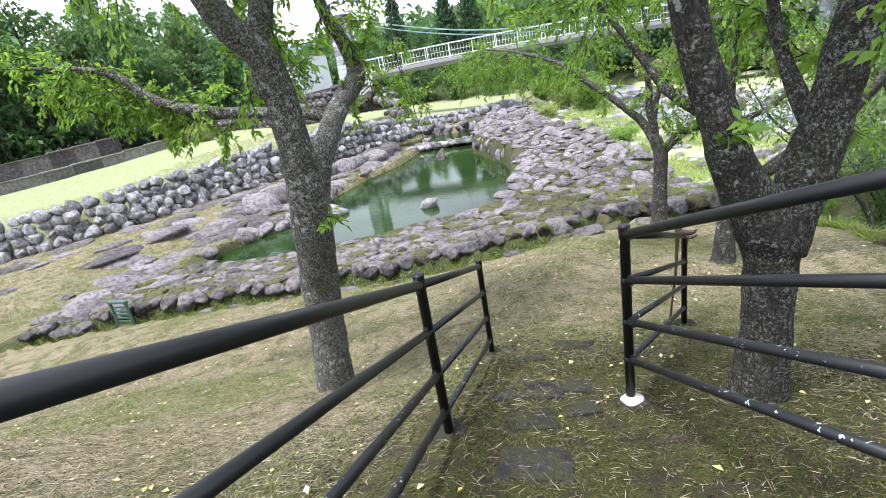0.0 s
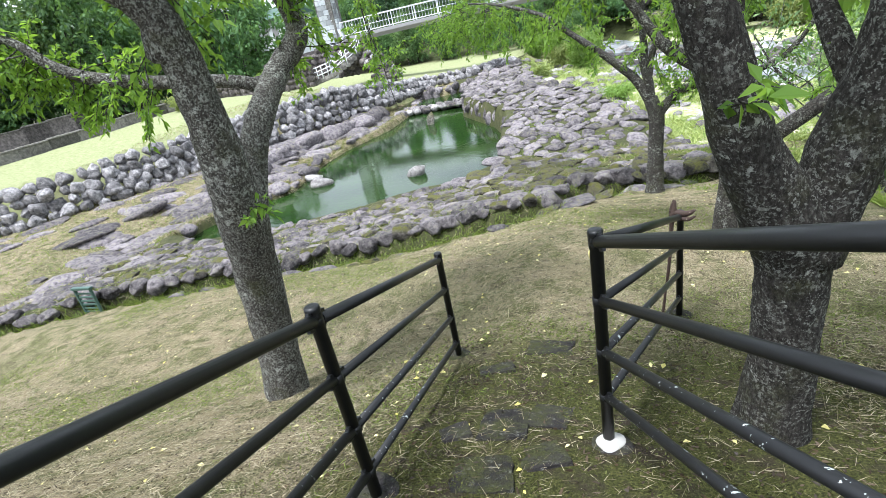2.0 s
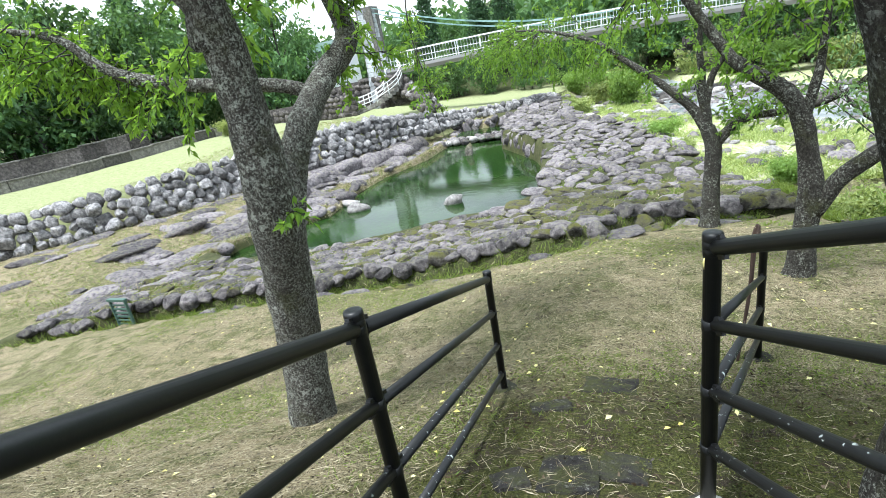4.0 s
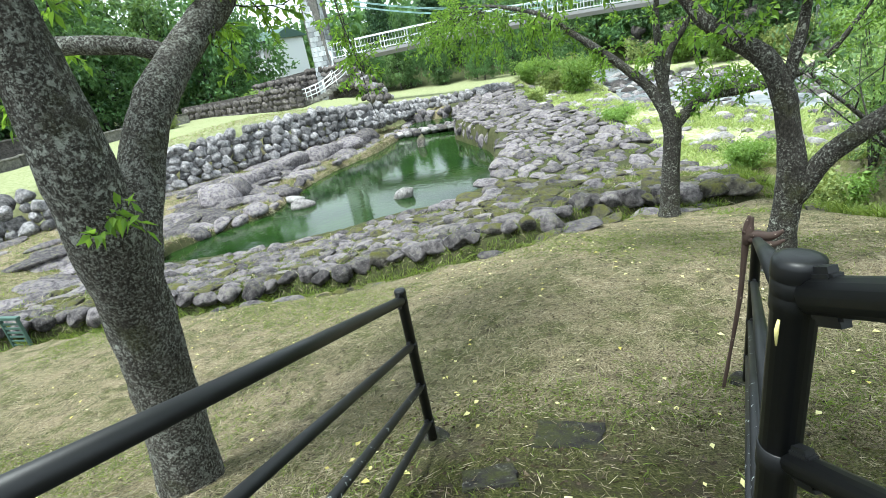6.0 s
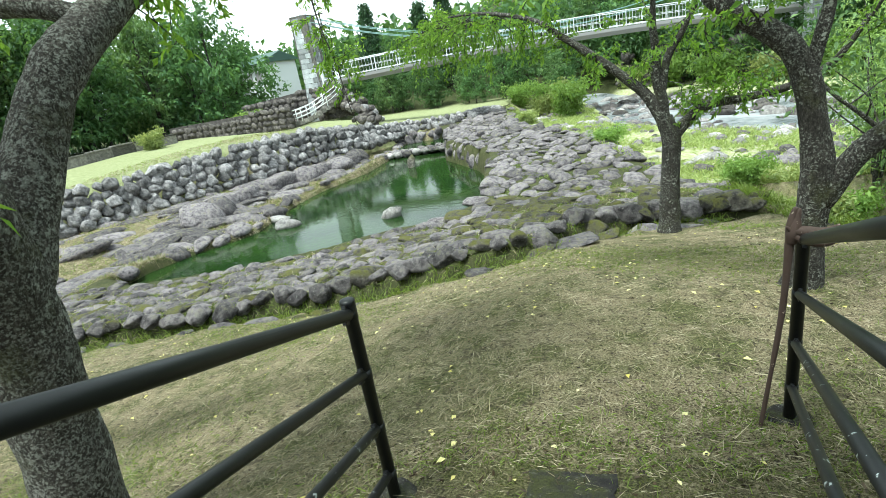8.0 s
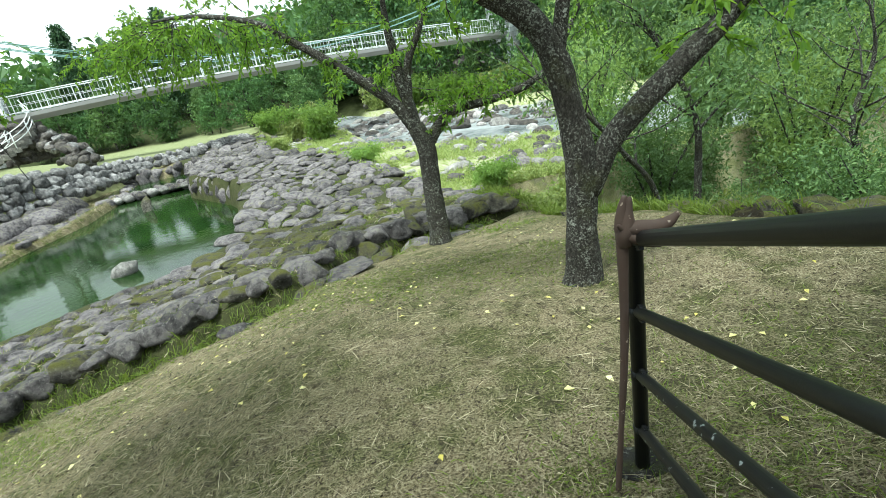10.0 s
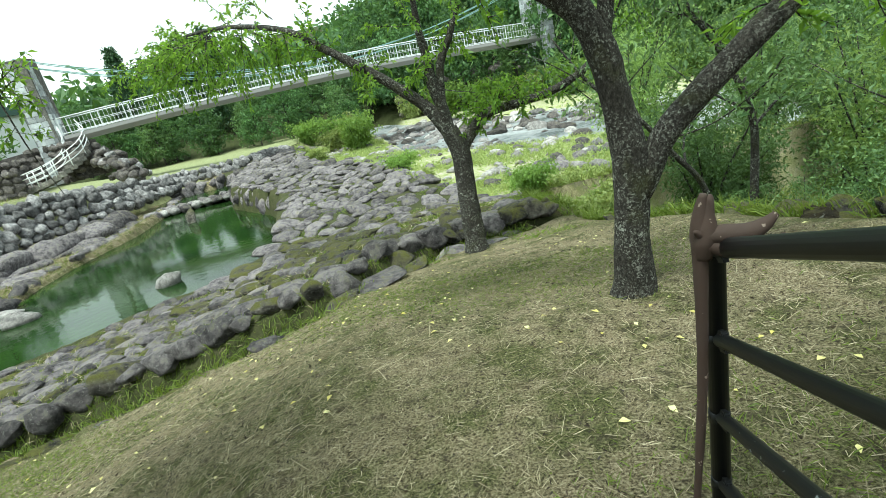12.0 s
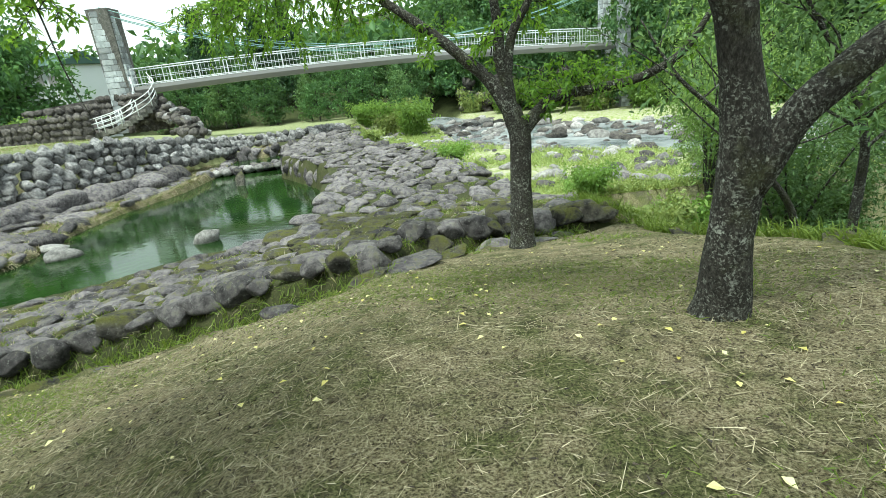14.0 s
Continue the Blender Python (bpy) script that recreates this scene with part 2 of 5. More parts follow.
WHITE_PAINT = paint_material("white_paint", (0.74, 0.76, 0.78), 0.5)
GREY_STEEL = paint_material("grey_girder", (0.32, 0.31, 0.31), 0.6)
GREEN_CABLE = paint_material("green_cable", (0.22, 0.36, 0.34), 0.5)
GREEN_METAL = paint_material("green_metal", (0.06, 0.11, 0.09), 0.5)
DRIFTWOOD = paint_material("driftwood", (0.062, 0.034, 0.024), 0.75, 0.3, (0.3, 0.24, 0.2), dirt=0.8)
LIME = paint_material("white_lime", (0.46, 0.445, 0.42), 0.9, dirt=0.6)
POND_WATER = water_material("pond_water", (0.020, 0.044, 0.009), (0.006, 0.018, 0.004), 0.08, 0.0, 4.0)
RIVER_WATER = water_material("river_water", (0.40, 0.42, 0.43), (0.10, 0.115, 0.12), 1.0, 0.25, 3.4)


# ---- building helpers ----
def mesh_of(name, verts, faces, mat, smooth=False):
    me = bpy.data.meshes.new(name)
    me.from_pydata([tuple(map(float, v)) for v in verts], [], [tuple(map(int, f)) for f in faces])
    me.materials.append(mat)
    if smooth:
        me.polygons.foreach_set("use_smooth", [True] * len(me.polygons))
    me.update()
    return me


def part(name, bm, mat, parent=None, label=""):
    me = bpy.data.meshes.new(name)
    bm.to_mesh(me)
    bm.free()
    me.materials.append(mat)
    return place(name, me, parent, label)


def place(name, me, parent=None, label="", m=None):
    ob = new(name, me)
    if parent is not None:
        ob.parent = parent
    if m is not None:
        ob.matrix_basis = m
    if label:
        ob["label"] = label
    return ob


def box_into(bm, cx, cy, cz, sx, sy, sz, turn=0.0, bevel=0.0):
    m = Matrix.Translation((cx, cy, cz)) @ Matrix.Rotation(turn, 4, "Z") @ Matrix.Diagonal((sx, sy, sz, 1))
    made = bmesh.ops.create_cube(bm, size=1.0, matrix=m)
    if bevel:
        bmesh.ops.bevel(bm, geom=list({e for v in made["verts"] for e in v.link_edges}), offset=bevel, segments=2, affect="EDGES")


def spline(pts, n):
    """A smooth line through points of three or four numbers."""
    a = np.array(pts, float)
    a = np.vstack([2 * a[0] - a[1], a, 2 * a[-1] - a[-2]])
    out = []
    for i in range(1, len(a) - 2):
        p0, p1, p2, p3 = a[i - 1:i + 3]
        for k in range(n):
            t = k / n
            out.append(0.5 * (2 * p1 + (p2 - p0) * t + (2 * p0 - 5 * p1 + 4 * p2 - p3) * t * t + (3 * p1 - p0 - 3 * p2 + p3) * t ** 3))
    out.append(a[-2])
    return np.array(out)


def tube(line, segs=10, rough=0.0, seed=0, cap=True):
    """Vertices and faces of a tube along rows of x, y, z, radius."""
    line = np.array(line, float)
    verts, faces = [], []
    side = Vector((1, 0, 0))
    for i, row in enumerate(line):
        a, b = line[max(0, i - 1)][:3], line[min(len(line) - 1, i + 1)][:3]
        d = Vector(b - a)
        d = d.normalized() if d.length > 1e-9 else Vector((0, 0, 1))
        side = side - d * side.dot(d)
        if side.length < 1e-4:
            side = d.orthogonal()
        side.normalize()
        up = d.cross(side)
        for k in range(segs):
            ang = 2 * math.pi * k / segs
            v = side * math.cos(ang) + up * math.sin(ang)
            r = row[3]
            if rough:
                q = Vector(row[:3]) + v * r
                r *= 1 + rough * (noise.noise(q * 4.5 + Vector((seed, 0, 0))) + 0.6 * noise.noise(q * 13))
            verts.append(tuple(Vector(row[:3]) + v * r))
    for i in range(len(line) - 1):
        for k in range(segs):
            k2 = (k + 1) % segs
            faces.append((i * segs + k, i * segs + k2, (i + 1) * segs + k2, (i + 1) * segs + k))
    if cap:
        faces.append(tuple(range(segs - 1, -1, -1)))
        faces.append(tuple((len(line) - 1) * segs + k for k in range(segs)))
    return verts, faces


def join_up(lists):
    verts, faces = [], []
    for v, f in lists:
        o = len(verts)
        verts += list(v)
        faces += [tuple(i + o for i in g) for g in f]
    return verts, faces


def pipe(name, a, b, r, mat, parent, segs=14, label=""):
    v, f = tube([(*a, r), (*b, r)], segs)
    me = mesh_of(name, v, f, mat)
    for p in me.polygons:
        p.use_smooth = len(p.vertices) == 4
    return place(name, me, parent, label)


def blades(points, dirs, lengths, widths, rng, bend=0.3):
    """Thin bent blades: two quads each, from numpy rows of roots and directions."""
    n = len(points)
    ax = rng.normal(size=(n, 3))
    side = np.cross(dirs, ax)
    side /= np.linalg.norm(side, axis=1)[:, None] + 1e-9
    drop = np.array([0, 0, -1.0]) * (bend * lengths)[:, None]
    w = side * widths[:, None] / 2
    mid, tip = points + dirs * (lengths * 0.55)[:, None] + drop * 0.2, points + dirs * lengths[:, None] + drop
    verts = np.stack([points - w, points + w, mid + w * 0.8, mid - w * 0.8, tip], 1).reshape(-1, 3)
    base = np.arange(n) * 5
    quads = np.stack([base, base + 1, base + 2, base + 3], 1)
    tris = np.stack([base + 3, base + 2, base + 4], 1)
    return verts, [tuple(q) for q in quads.tolist()] + [tuple(q) for q in tris.tolist()]


def leaves(points, dirs, lengths, widths, rng, flat=0.6):
    """Pointed leaves, folded along the middle: two triangles a side."""
    n = len(points)
    ax = rng.normal(size=(n, 3)) * (1 - flat) + np.array([0, 0, 1.0]) * flat
    side = np.cross(dirs, ax)
    side /= np.linalg.norm(side, axis=1)[:, None] + 1e-9
    nrm = np.cross(side, dirs)
    mid = points + dirs * (lengths * 0.45)[:, None]
    tip = points + dirs * lengths[:, None] - np.array([0, 0, 0.15]) * lengths[:, None]
    lift = nrm * (widths * 0.18)[:, None]
    w = side * widths[:, None] / 2
    verts = np.stack([points, mid + w + lift, tip, mid - w + lift], 1).reshape(-1, 3)
    b = np.arange(n) * 4
    tris = np.concatenate([np.stack([b, b + 1, b + 2], 1), np.stack([b, b + 2, b + 3], 1)])
    return verts, [tuple(q) for q in tris.tolist()]


def unit(a):
    return a / (np.linalg.norm(a, axis=-1, keepdims=True) + 1e-9)


def smooth(v):
    v = np.clip(v, 0, 1)
    return v * v * (3 - 2 * v)


# ---- the lie of the land ----
LAWN_Y = [-30, -3, 0, 1.5, 2.5, 3, 4.5, 5.5, 7.5, 9.5, 11.5, 20]
LAWN_Z = [9.0, 6.1, 5.0, 4.42, 4.07, 3.92, 3.34, 3.03, 2.86, 2.4, 1.9, 0.6]
EDGE = [(-400, 6.0), (-40, 6.0), (-15, 6.6), (-11.5, 7.7), (-10, 8.8), (-8.5, 9.1), (-5.5, 10.1), (-3.5, 10.3), (-1.2, 10.05), (0.1, 10.0), (0.4, 10.3), (1.1, 11.3), (2.25, 12.15), (4, 12.4), (400, 12.4)]
CREST = [(-400, 12), (-11, 12.4), (-8, 13.3), (-6.8, 14.0), (-5.0, 14.9), (-2.6, 15.6), (-1.0, 17.5), (400, 18.5)]
EAST = [(-30, 30), (-3, 12), (2, 9), (5, 6.7), (6.7, 5.4), (7.1, 5.0), (7.8, 4.8), (8.8, 4.8), (10, 4.85), (11.3, 4.4), (12, 4.1), (13.5, 3.9), (400, 3.9)]
SPIT_EAST = [(12, 5), (14, 4.4), (17, 3.5), (20, 3.0), (24, 2.0), (28, 0.9), (34, -2.2), (40, -3.9), (48, -5.0), (400, -5)]
POND = [(-14.0, 14.5), (-11.2, 13.3), (-8.2, 14.1), (-6.7, 14.9), (-5.0, 15.8), (-2.9, 16.4), (-2.2, 17.4), (-2.0, 19.2), (-2.5, 22), (-2.8, 25.5), (-3.6, 27.6), (-6.2, 31.6), (-6.9, 34.4), (-7.0, 37), (-7.6, 39.6), (-11.2, 38.6), (-11.0, 34.6), (-11.1, 30.4), (-12.2, 26.5), (-12.4, 24), (-11.9, 20), (-13.3, 18), (-14.0, 16.4)]
RIVER = [(2.9, 36.5), (6.5, 31.5), (11, 28), (16, 21), (24, 12), (60, -20), (70, -10), (40, 22), (22, 38), (15.5, 43), (9, 50), (5.5, 58), (2, 75), (-4, 75), (1, 55), (2.3, 45)]
WALL_LINE = [(-60, -6), (-40, 4), (-24.5, 14.9), (-21.5, 18.5), (-19.5, 22.5), (-17.5, 27), (-15, 32), (-12.8, 36.5), (-11.5, 40.5), (-8, 44.2), (-6, 48.5), (-4.5, 54)]
WALL_TOP = [2.6, 2.6, 2.6, 2.65, 2.75, 2.95, 2.85, 2.1, 1.6, 1.3, 1.15, 1.0]


def interp(v, table):
    return np.interp(v, [p[0] for p in table], [p[1] for p in table])


def to_line(X, Y, pts, closed=False):
    """Distance to a line, side (left positive) and running place along it."""
    best, side, par = np.full(X.shape, 1e9), np.zeros(X.shape), np.zeros(X.shape)
    n = len(pts) if closed else len(pts) - 1
    for i in range(n):
        (ax, ay), (bx, by) = pts[i], pts[(i + 1) % len(pts)]
        dx, dy = bx - ax, by - ay
        t = np.clip(((X - ax) * dx + (Y - ay) * dy) / (dx * dx + dy * dy), 0, 1)
        d = np.hypot(X - ax - t * dx, Y - ay - t * dy)
        near = d < best
        best = np.where(near, d, best)
        side = np.where(near, np.sign(dx * (Y - ay) - dy * (X - ax)), side)
        par = np.where(near, i + t, par)
    return best, side, par


def inside(X, Y, pts):
    hit = np.zeros(X.shape, bool)
    for i in range(len(pts)):
        (ax, ay), (bx, by) = pts[i - 1], pts[i]
        cross = ((ay > Y) != (by > Y)) & (X < (bx - ax) * (Y - ay) / (by - ay + 1e-12) + ax)
        hit ^= cross
    return hit


def ripple(X, Y, s, a):
    return a * (np.sin(X * s + 1.3 * np.sin(Y * s * 0.7)) + np.sin(Y * s * 1.17 + 1.7 * np.sin(X * s * 0.6 + 2)) + 0.5 * np.sin((X + Y) * s * 2.3)) / 2.5


def lawn_height(X, Y):
    z = np.interp(Y, LAWN_Y, LAWN_Z)
    d = np.maximum(0, 0.5 - X)
    z = z - (0.22 * np.minimum(d, 4) + 0.08 * np.maximum(0, d - 4)) * np.clip(Y / 3.5, 0, 1)
    return np.maximum(z, 0.75)


def height(X, Y):
    X, Y = np.asarray(X, float), np.asarray(Y, float)
    edge, crest = interp(X, EDGE), interp(X, CREST)
    lawn = lawn_height(X, Y) + ripple(X, Y, 2.1, 0.018)
    zedge = lawn_height(X, edge)
    dy = Y - edge
    s = np.clip(dy / (crest - edge), 0, 1)
    crest_z = np.interp(X, [-6, 0], [0.85, 1.2])
    top = zedge + 0.16 + (crest_z - zedge - 0.16) * s ** 1.2
    top = top - 0.75 * np.exp(-((dy - 0.32) / 0.22) ** 2)
    dpond, _, _ = to_line(X, Y, POND, True)
    inp = inside(X, Y, POND)
    spit = 0.08 + 1.0 * (1 - smooth((X - interp(Y, SPIT_EAST)) / 1.6))
    spit = np.where(Y > 30, spit * (1 - 0.25 * smooth((Y - 30) / 10)), spit)
    west = 0.15 + 0.75 * smooth(dpond / 6.0)
    ww = smooth((-9.0 - X) / 3.0)
    beyond = spit * (1 - ww) + west * ww
    wnear = (1 - smooth((Y - 15.0) / 3.5)) * (1 - smooth((-12.5 - X) / 3))
    land = wnear * top + (1 - wnear) * beyond
    z = np.where(dy < 0, lawn, land)
    # slope down to the river meadow east of the lawn
    de = X - interp(Y, EAST)
    low = 0.1 + 0.6 * smooth((6 - Y) / 10)
    z = np.where(Y < 15, z + (low - z) * smooth(de / 3.2), z)
    # terrace behind the boulder wall
    dw, side, par = to_line(X, Y, WALL_LINE)
    terrace = np.interp(par, range(len(WALL_TOP)), WALL_TOP) + ripple(X, Y, 0.3, 0.05)
    z = np.where(side > 0, z + (terrace - z) * smooth(dw / 0.55), z)
    # pond and river beds
    z = np.where(inp, np.minimum(z, z + (-0.8 - z) * smooth(dpond / 0.5)), z)
    dr, _, _ = to_line(X, Y, RIVER, True)
    z = np.where(inside(X, Y, RIVER), z + (-0.75 - z) * smooth(dr / 1.5), z)
    # wooded hills round the valley
    north = np.minimum(np.maximum(0, Y - 60) * 0.2, 3.0 + 22 * smooth((X + 2) / 22))
    east = np.minimum(np.maximum(0, X * 0.8 + Y * 0.6 - 50) * 0.42, 26)
    z = z + np.maximum(north, east)
    return z


def spaced(*runs):
    out = []
    for a, b, n in runs:
        out += list(np.linspace(a, b, n, endpoint=False))
    return np.array(out + [runs[-1][1]])


gx = spaced((-500, -60, 12), (-60, -16, 60), (-16, 7, 150), (7, 30, 50), (30, 80, 25), (80, 500, 10))
gy = spaced((-300, -30, 8), (-30, -4, 20), (-4, 19, 150), (19, 62, 110), (62, 120, 24), (120, 600, 10))
GX, GY = np.meshgrid(gx, gy)
GZ = height(GX, GY)
nx, ny = len(gx), len(gy)
idx = np.arange(nx * ny).reshape(ny, nx)
quads = np.stack([idx[:-1, :-1], idx[:-1, 1:], idx[1:, 1:], idx[1:, :-1]], -1).reshape(-1, 4)
ground_mesh = mesh_of("ground", np.stack([GX, GY, GZ], -1).reshape(-1, 3), quads, EARTH, True)
_, wside, _ = to_line(GX, GY, WALL_LINE)
lush = ((wside > 0) & (GY > -10)) * smooth((GY + 0) / 4) * (1 - smooth((GY - 57) / 3)) * (1 - smooth((-GX - 33 + 0.25 * GY - 6) / 3))
lush = np.maximum(lush, 0.75 * smooth((GX - interp(GY, EAST) - 1) / 2) * (GY < 15))
gravel = (wside < 0) * smooth((GX - interp(GY, SPIT_EAST)) / 2) * smooth((GY - 14) / 3) * (1 - smooth((GX - 26) / 5))
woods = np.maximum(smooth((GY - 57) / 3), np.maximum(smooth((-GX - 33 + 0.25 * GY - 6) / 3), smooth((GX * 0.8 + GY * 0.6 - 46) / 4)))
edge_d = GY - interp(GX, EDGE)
# the same dark floor colour also covers the ground between bank and spit stones
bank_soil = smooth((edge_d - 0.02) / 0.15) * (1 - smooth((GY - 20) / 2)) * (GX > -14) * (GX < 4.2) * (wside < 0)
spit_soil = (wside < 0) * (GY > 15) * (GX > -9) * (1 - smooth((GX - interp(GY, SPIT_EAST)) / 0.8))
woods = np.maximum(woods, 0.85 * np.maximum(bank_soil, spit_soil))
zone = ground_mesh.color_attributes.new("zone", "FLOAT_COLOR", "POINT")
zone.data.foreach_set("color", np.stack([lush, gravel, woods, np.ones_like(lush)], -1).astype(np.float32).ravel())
# mossy path strip; its dark colour also holds shade of the tree beside it
worn = smooth((2.6 - np.abs(GX - 1.6)) / 1.3) * smooth((5.2 - GY) / 1.2)
worn_shade_layer = ground_mesh.color_attributes.new("worn", "FLOAT_COLOR", "POINT")
worn_shade_layer.data.foreach_set("color", np.stack([worn, worn, worn, np.ones_like(worn)], -1).astype(np.float32).ravel())
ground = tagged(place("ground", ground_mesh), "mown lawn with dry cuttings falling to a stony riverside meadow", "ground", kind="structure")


def flat_water(name, pts, z, mat, label):
    bm = bmesh.new()
    bm.faces.new([bm.verts.new((x, y, z)) for x, y in pts])
    bmesh.ops.triangulate(bm, faces=bm.faces[:])
    return tagged(part(name, bm, mat), label, "water", kind="structure")


flat_water("pond_water", [(-16, 12.5), (-1.2, 12.5), (-1.2, 27), (-5.4, 34.6), (-16, 34.6)], 0.0, POND_WATER, "still dark green pond water reflecting the bright sky")
flat_water("upper_pool_water", [(-12.6, 34.2), (-5.6, 34.2), (-6.4, 41), (-12.6, 41)], 0.22, POND_WATER, "shallow upper pool behind a stone weir")
flat_water("river_water", RIVER, -0.3, RIVER_WATER, "shallow rippling grey river over stones")

def ground_at(x, y):
    return float(height(np.array([x]), np.array([y]))[0])


def empty(name, label, category, at=(0, 0, 0), group="", kind=""):
    ob = new(name)
    ob.location = at
    return tagged(ob, label, category, group, kind)


# ---- stones ----
def stone_mesh(name, seed, mat, levels=2, blocky=0.5):
    rng = random.Random(seed)
    bm = bmesh.new()
    bmesh.ops.create_icosphere(bm, subdivisions=levels, radius=0.5)
    off = Vector((rng.uniform(0, 50), rng.uniform(0, 50), rng.uniform(0, 50)))
    cuts = [(Vector((rng.gauss(0, 1), rng.gauss(0, 1), rng.gauss(0, 0.8))).normalized(), rng.uniform(0.27, 0.41)) for _ in range(11)]
    for v in bm.verts:
        p = v.co.copy()
        p *= 1 + 0.34 * noise.noise(p * 2.2 + off) + 0.15 * noise.noise(p * 5 + off) + (0.07 * noise.noise(p * 12 + off) if levels > 2 else 0)
        for n, d in cuts:
            over = p.dot(n) - d
            if over > 0:
                p -= n * over * 0.9
        v.co = p
    for f in bm.faces:
        f.smooth = True
    me = bpy.data.meshes.new(name)
    bm.to_mesh(me)
    bm.free()
    me.materials.append(mat)
    return me


def stone_set(name, mat, n=9, levels=2, first=0):
    return [stone_mesh(name, first + i, mat, levels) for i in range(n)]


BANK_SET = stone_set("bank_stone", BANK_STONE, 8, 3, 10)
FRONT_SET = stone_set("front_stone", FRONT_STONE, 7, 3, 25)
MOSS_SET = stone_set("mossy_stone", MOSSY_STONE, 7, 3, 40)
FAR_SET = stone_set("bank_stone", BANK_STONE, 9, 2, 55)
WALL_SET = stone_set("boulder", WALL_STONE, 11, 3, 70)
PALE_SET = stone_set("river_stone", PALE_STONE, 7, 2, 100)
DARK_SET = stone_set("dark_stone", DARK_STONE, 5, 2, 130)


def lay(name, meshes, rng, x, y, z, sx, sy, sz, turn, parent=None, tilt=0.12):
    m = Matrix.Translation((x, y, z)) @ Euler((rng.gauss(0, tilt), rng.gauss(0, tilt), turn)).to_matrix().to_4x4() @ Matrix.Diagonal((sx, sy, sz, 1))
    return place(name, rng.choice(meshes), parent, m=m)


def slope_angle(table, x):
    return math.atan2(float(interp(x + 0.4, table) - interp(x - 0.4, table)), 0.8)


# the bank between lawn and pond: rows of laid stones, the front row over the ditch
near_bank = empty("stone_bank", "bank of laid weathered stones with moss between lawn and pond", "stone bank", kind="structure")
rng = random.Random(3)
for row in range(15):
    x = -13.2 + rng.uniform(0, 0.4)
    while x < 3.4:
        big = rng.uniform(0.3, 0.54) if row == 0 else rng.uniform(0.26, 0.58)
        e, c = float(interp(x, EDGE)), float(interp(x, CREST))
        turn = slope_angle(EDGE, x)
        dy = 0.74 + row * 0.39 + rng.uniform(-0.08, 0.08)
        along = big * rng.uniform(0.92, 1.04)
        x += along * math.cos(turn)
        y = e + dy / max(0.5, math.cos(turn))
        if y > c + 0.85 or (row > 3 and x > 0.5 and rng.random() < 0.5):
            continue
        z = ground_at(x, y)
        mossy = rng.random() < (0.12 if row == 0 else 0.18) + 0.4 * (x > -1.5)
        kind = MOSS_SET if mossy else FRONT_SET if row == 0 or (row < 5 and rng.random() < 0.55) else BANK_SET
        lay("stone", kind, rng, x, y, z + (0.1 if row == 0 else 0.0), big * 1.32, big * rng.uniform(0.85, 1.1), big * rng.uniform(0.75, 1.0) if row == 0 else big * rng.uniform(0.36, 0.52), turn + rng.gauss(0, 0.25), near_bank)

# low stones on the lawn side of the ditch
ditch_edge = empty("ditch_edging", "flat half-buried stones along the lawn side of a ditch", "edging stones", kind="structure")
x = -9.5
while x < 3.0:
    x += rng.uniform(0.35, 1.3)
    e, turn = float(interp(x, EDGE)), slope_angle(EDGE, x)
    s = rng.uniform(0.25, 0.62)
    lay("stone", MOSS_SET if rng.random() < 0.4 else BANK_SET, rng, x, e + rng.uniform(-0.12, 0.12), ground_at(x, e - 0.1) - 0.02, s * 1.3, s * 0.7, s * 0.32, turn, ditch_edge)
lay("stone", BANK_SET, rng, 0.75, 10.75, ground_at(0.75, 10.6), 1.15, 0.7, 0.2, 0.9, ditch_edge, 0.03)

# the spit of stones between pond and river
spit_stones = empty("stone_spit", "long spit of rounded grey-purple stones between pond and river", "stone bank", kind="structure")
rng = random.Random(5)
taken = []
for _ in range(9000):
    y = 15.5 + 33 * rng.random() ** 1.35
    west = float(np.interp(y, [15.5, 17.4, 19.2, 22, 25.5, 27.6, 32, 34.4, 39.6, 48.5], [-2.4, -2.2, -1.9, -2.3, -2.6, -3.5, -6.1, -6.7, -7.4, -7.2]))
    east = float(interp(y, SPIT_EAST)) + 0.5
    x = rng.uniform(west, east)
    s = rng.uniform(0.4, 1.0) * (1.0 if y < 30 else 1.15)
    if any((x - a) ** 2 + (y - b) ** 2 < (0.40 * (s + r)) ** 2 for a, b, r in taken):
        continue
    if x > 2.0 and y < 17 and rng.random() < 0.5:
        continue
    taken.append((x, y, s))
    mossy = y < 17.5 and rng.random() < 0.5
    lay("stone", MOSS_SET if mossy else FAR_SET, rng, x, y, ground_at(x, y) + 0.02, s * 1.3, s * 1.02, s * rng.uniform(0.32, 0.5), rng.uniform(0, 6.3), spit_stones)
    if len(taken) >= 620:
        break

# shoreline stones standing in the water on the pond's east side
shore = empty("shore_stones", "upright stones along the water's edge", "shore stones", kind="structure")
for (ax, ay), (bx, by) in list(zip(POND, POND[1:]))[4:15]:
    n = max(2, int(math.hypot(bx - ax, by - ay) / 0.62))
    for k in range(n):
        t = (k + rng.random() * 0.5) / n
        s = rng.uniform(0.5, 0.9)
        lay("stone", FAR_SET, rng, ax + (bx - ax) * t + rng.uniform(-0.1, 0.1), ay + (by - ay) * t + rng.uniform(-0.1, 0.1), rng.uniform(0.2, 0.5), s, s, s * 1.2, rng.uniform(0, 6), shore)
        lay("stone", FAR_SET, rng, ax + (bx - ax) * t + rng.uniform(0.1, 0.35), ay + (by - ay) * t + rng.uniform(-0.1, 0.1), rng.uniform(0.65, 0.85), s, s, s * 0.8, rng.uniform(0, 6), shore)

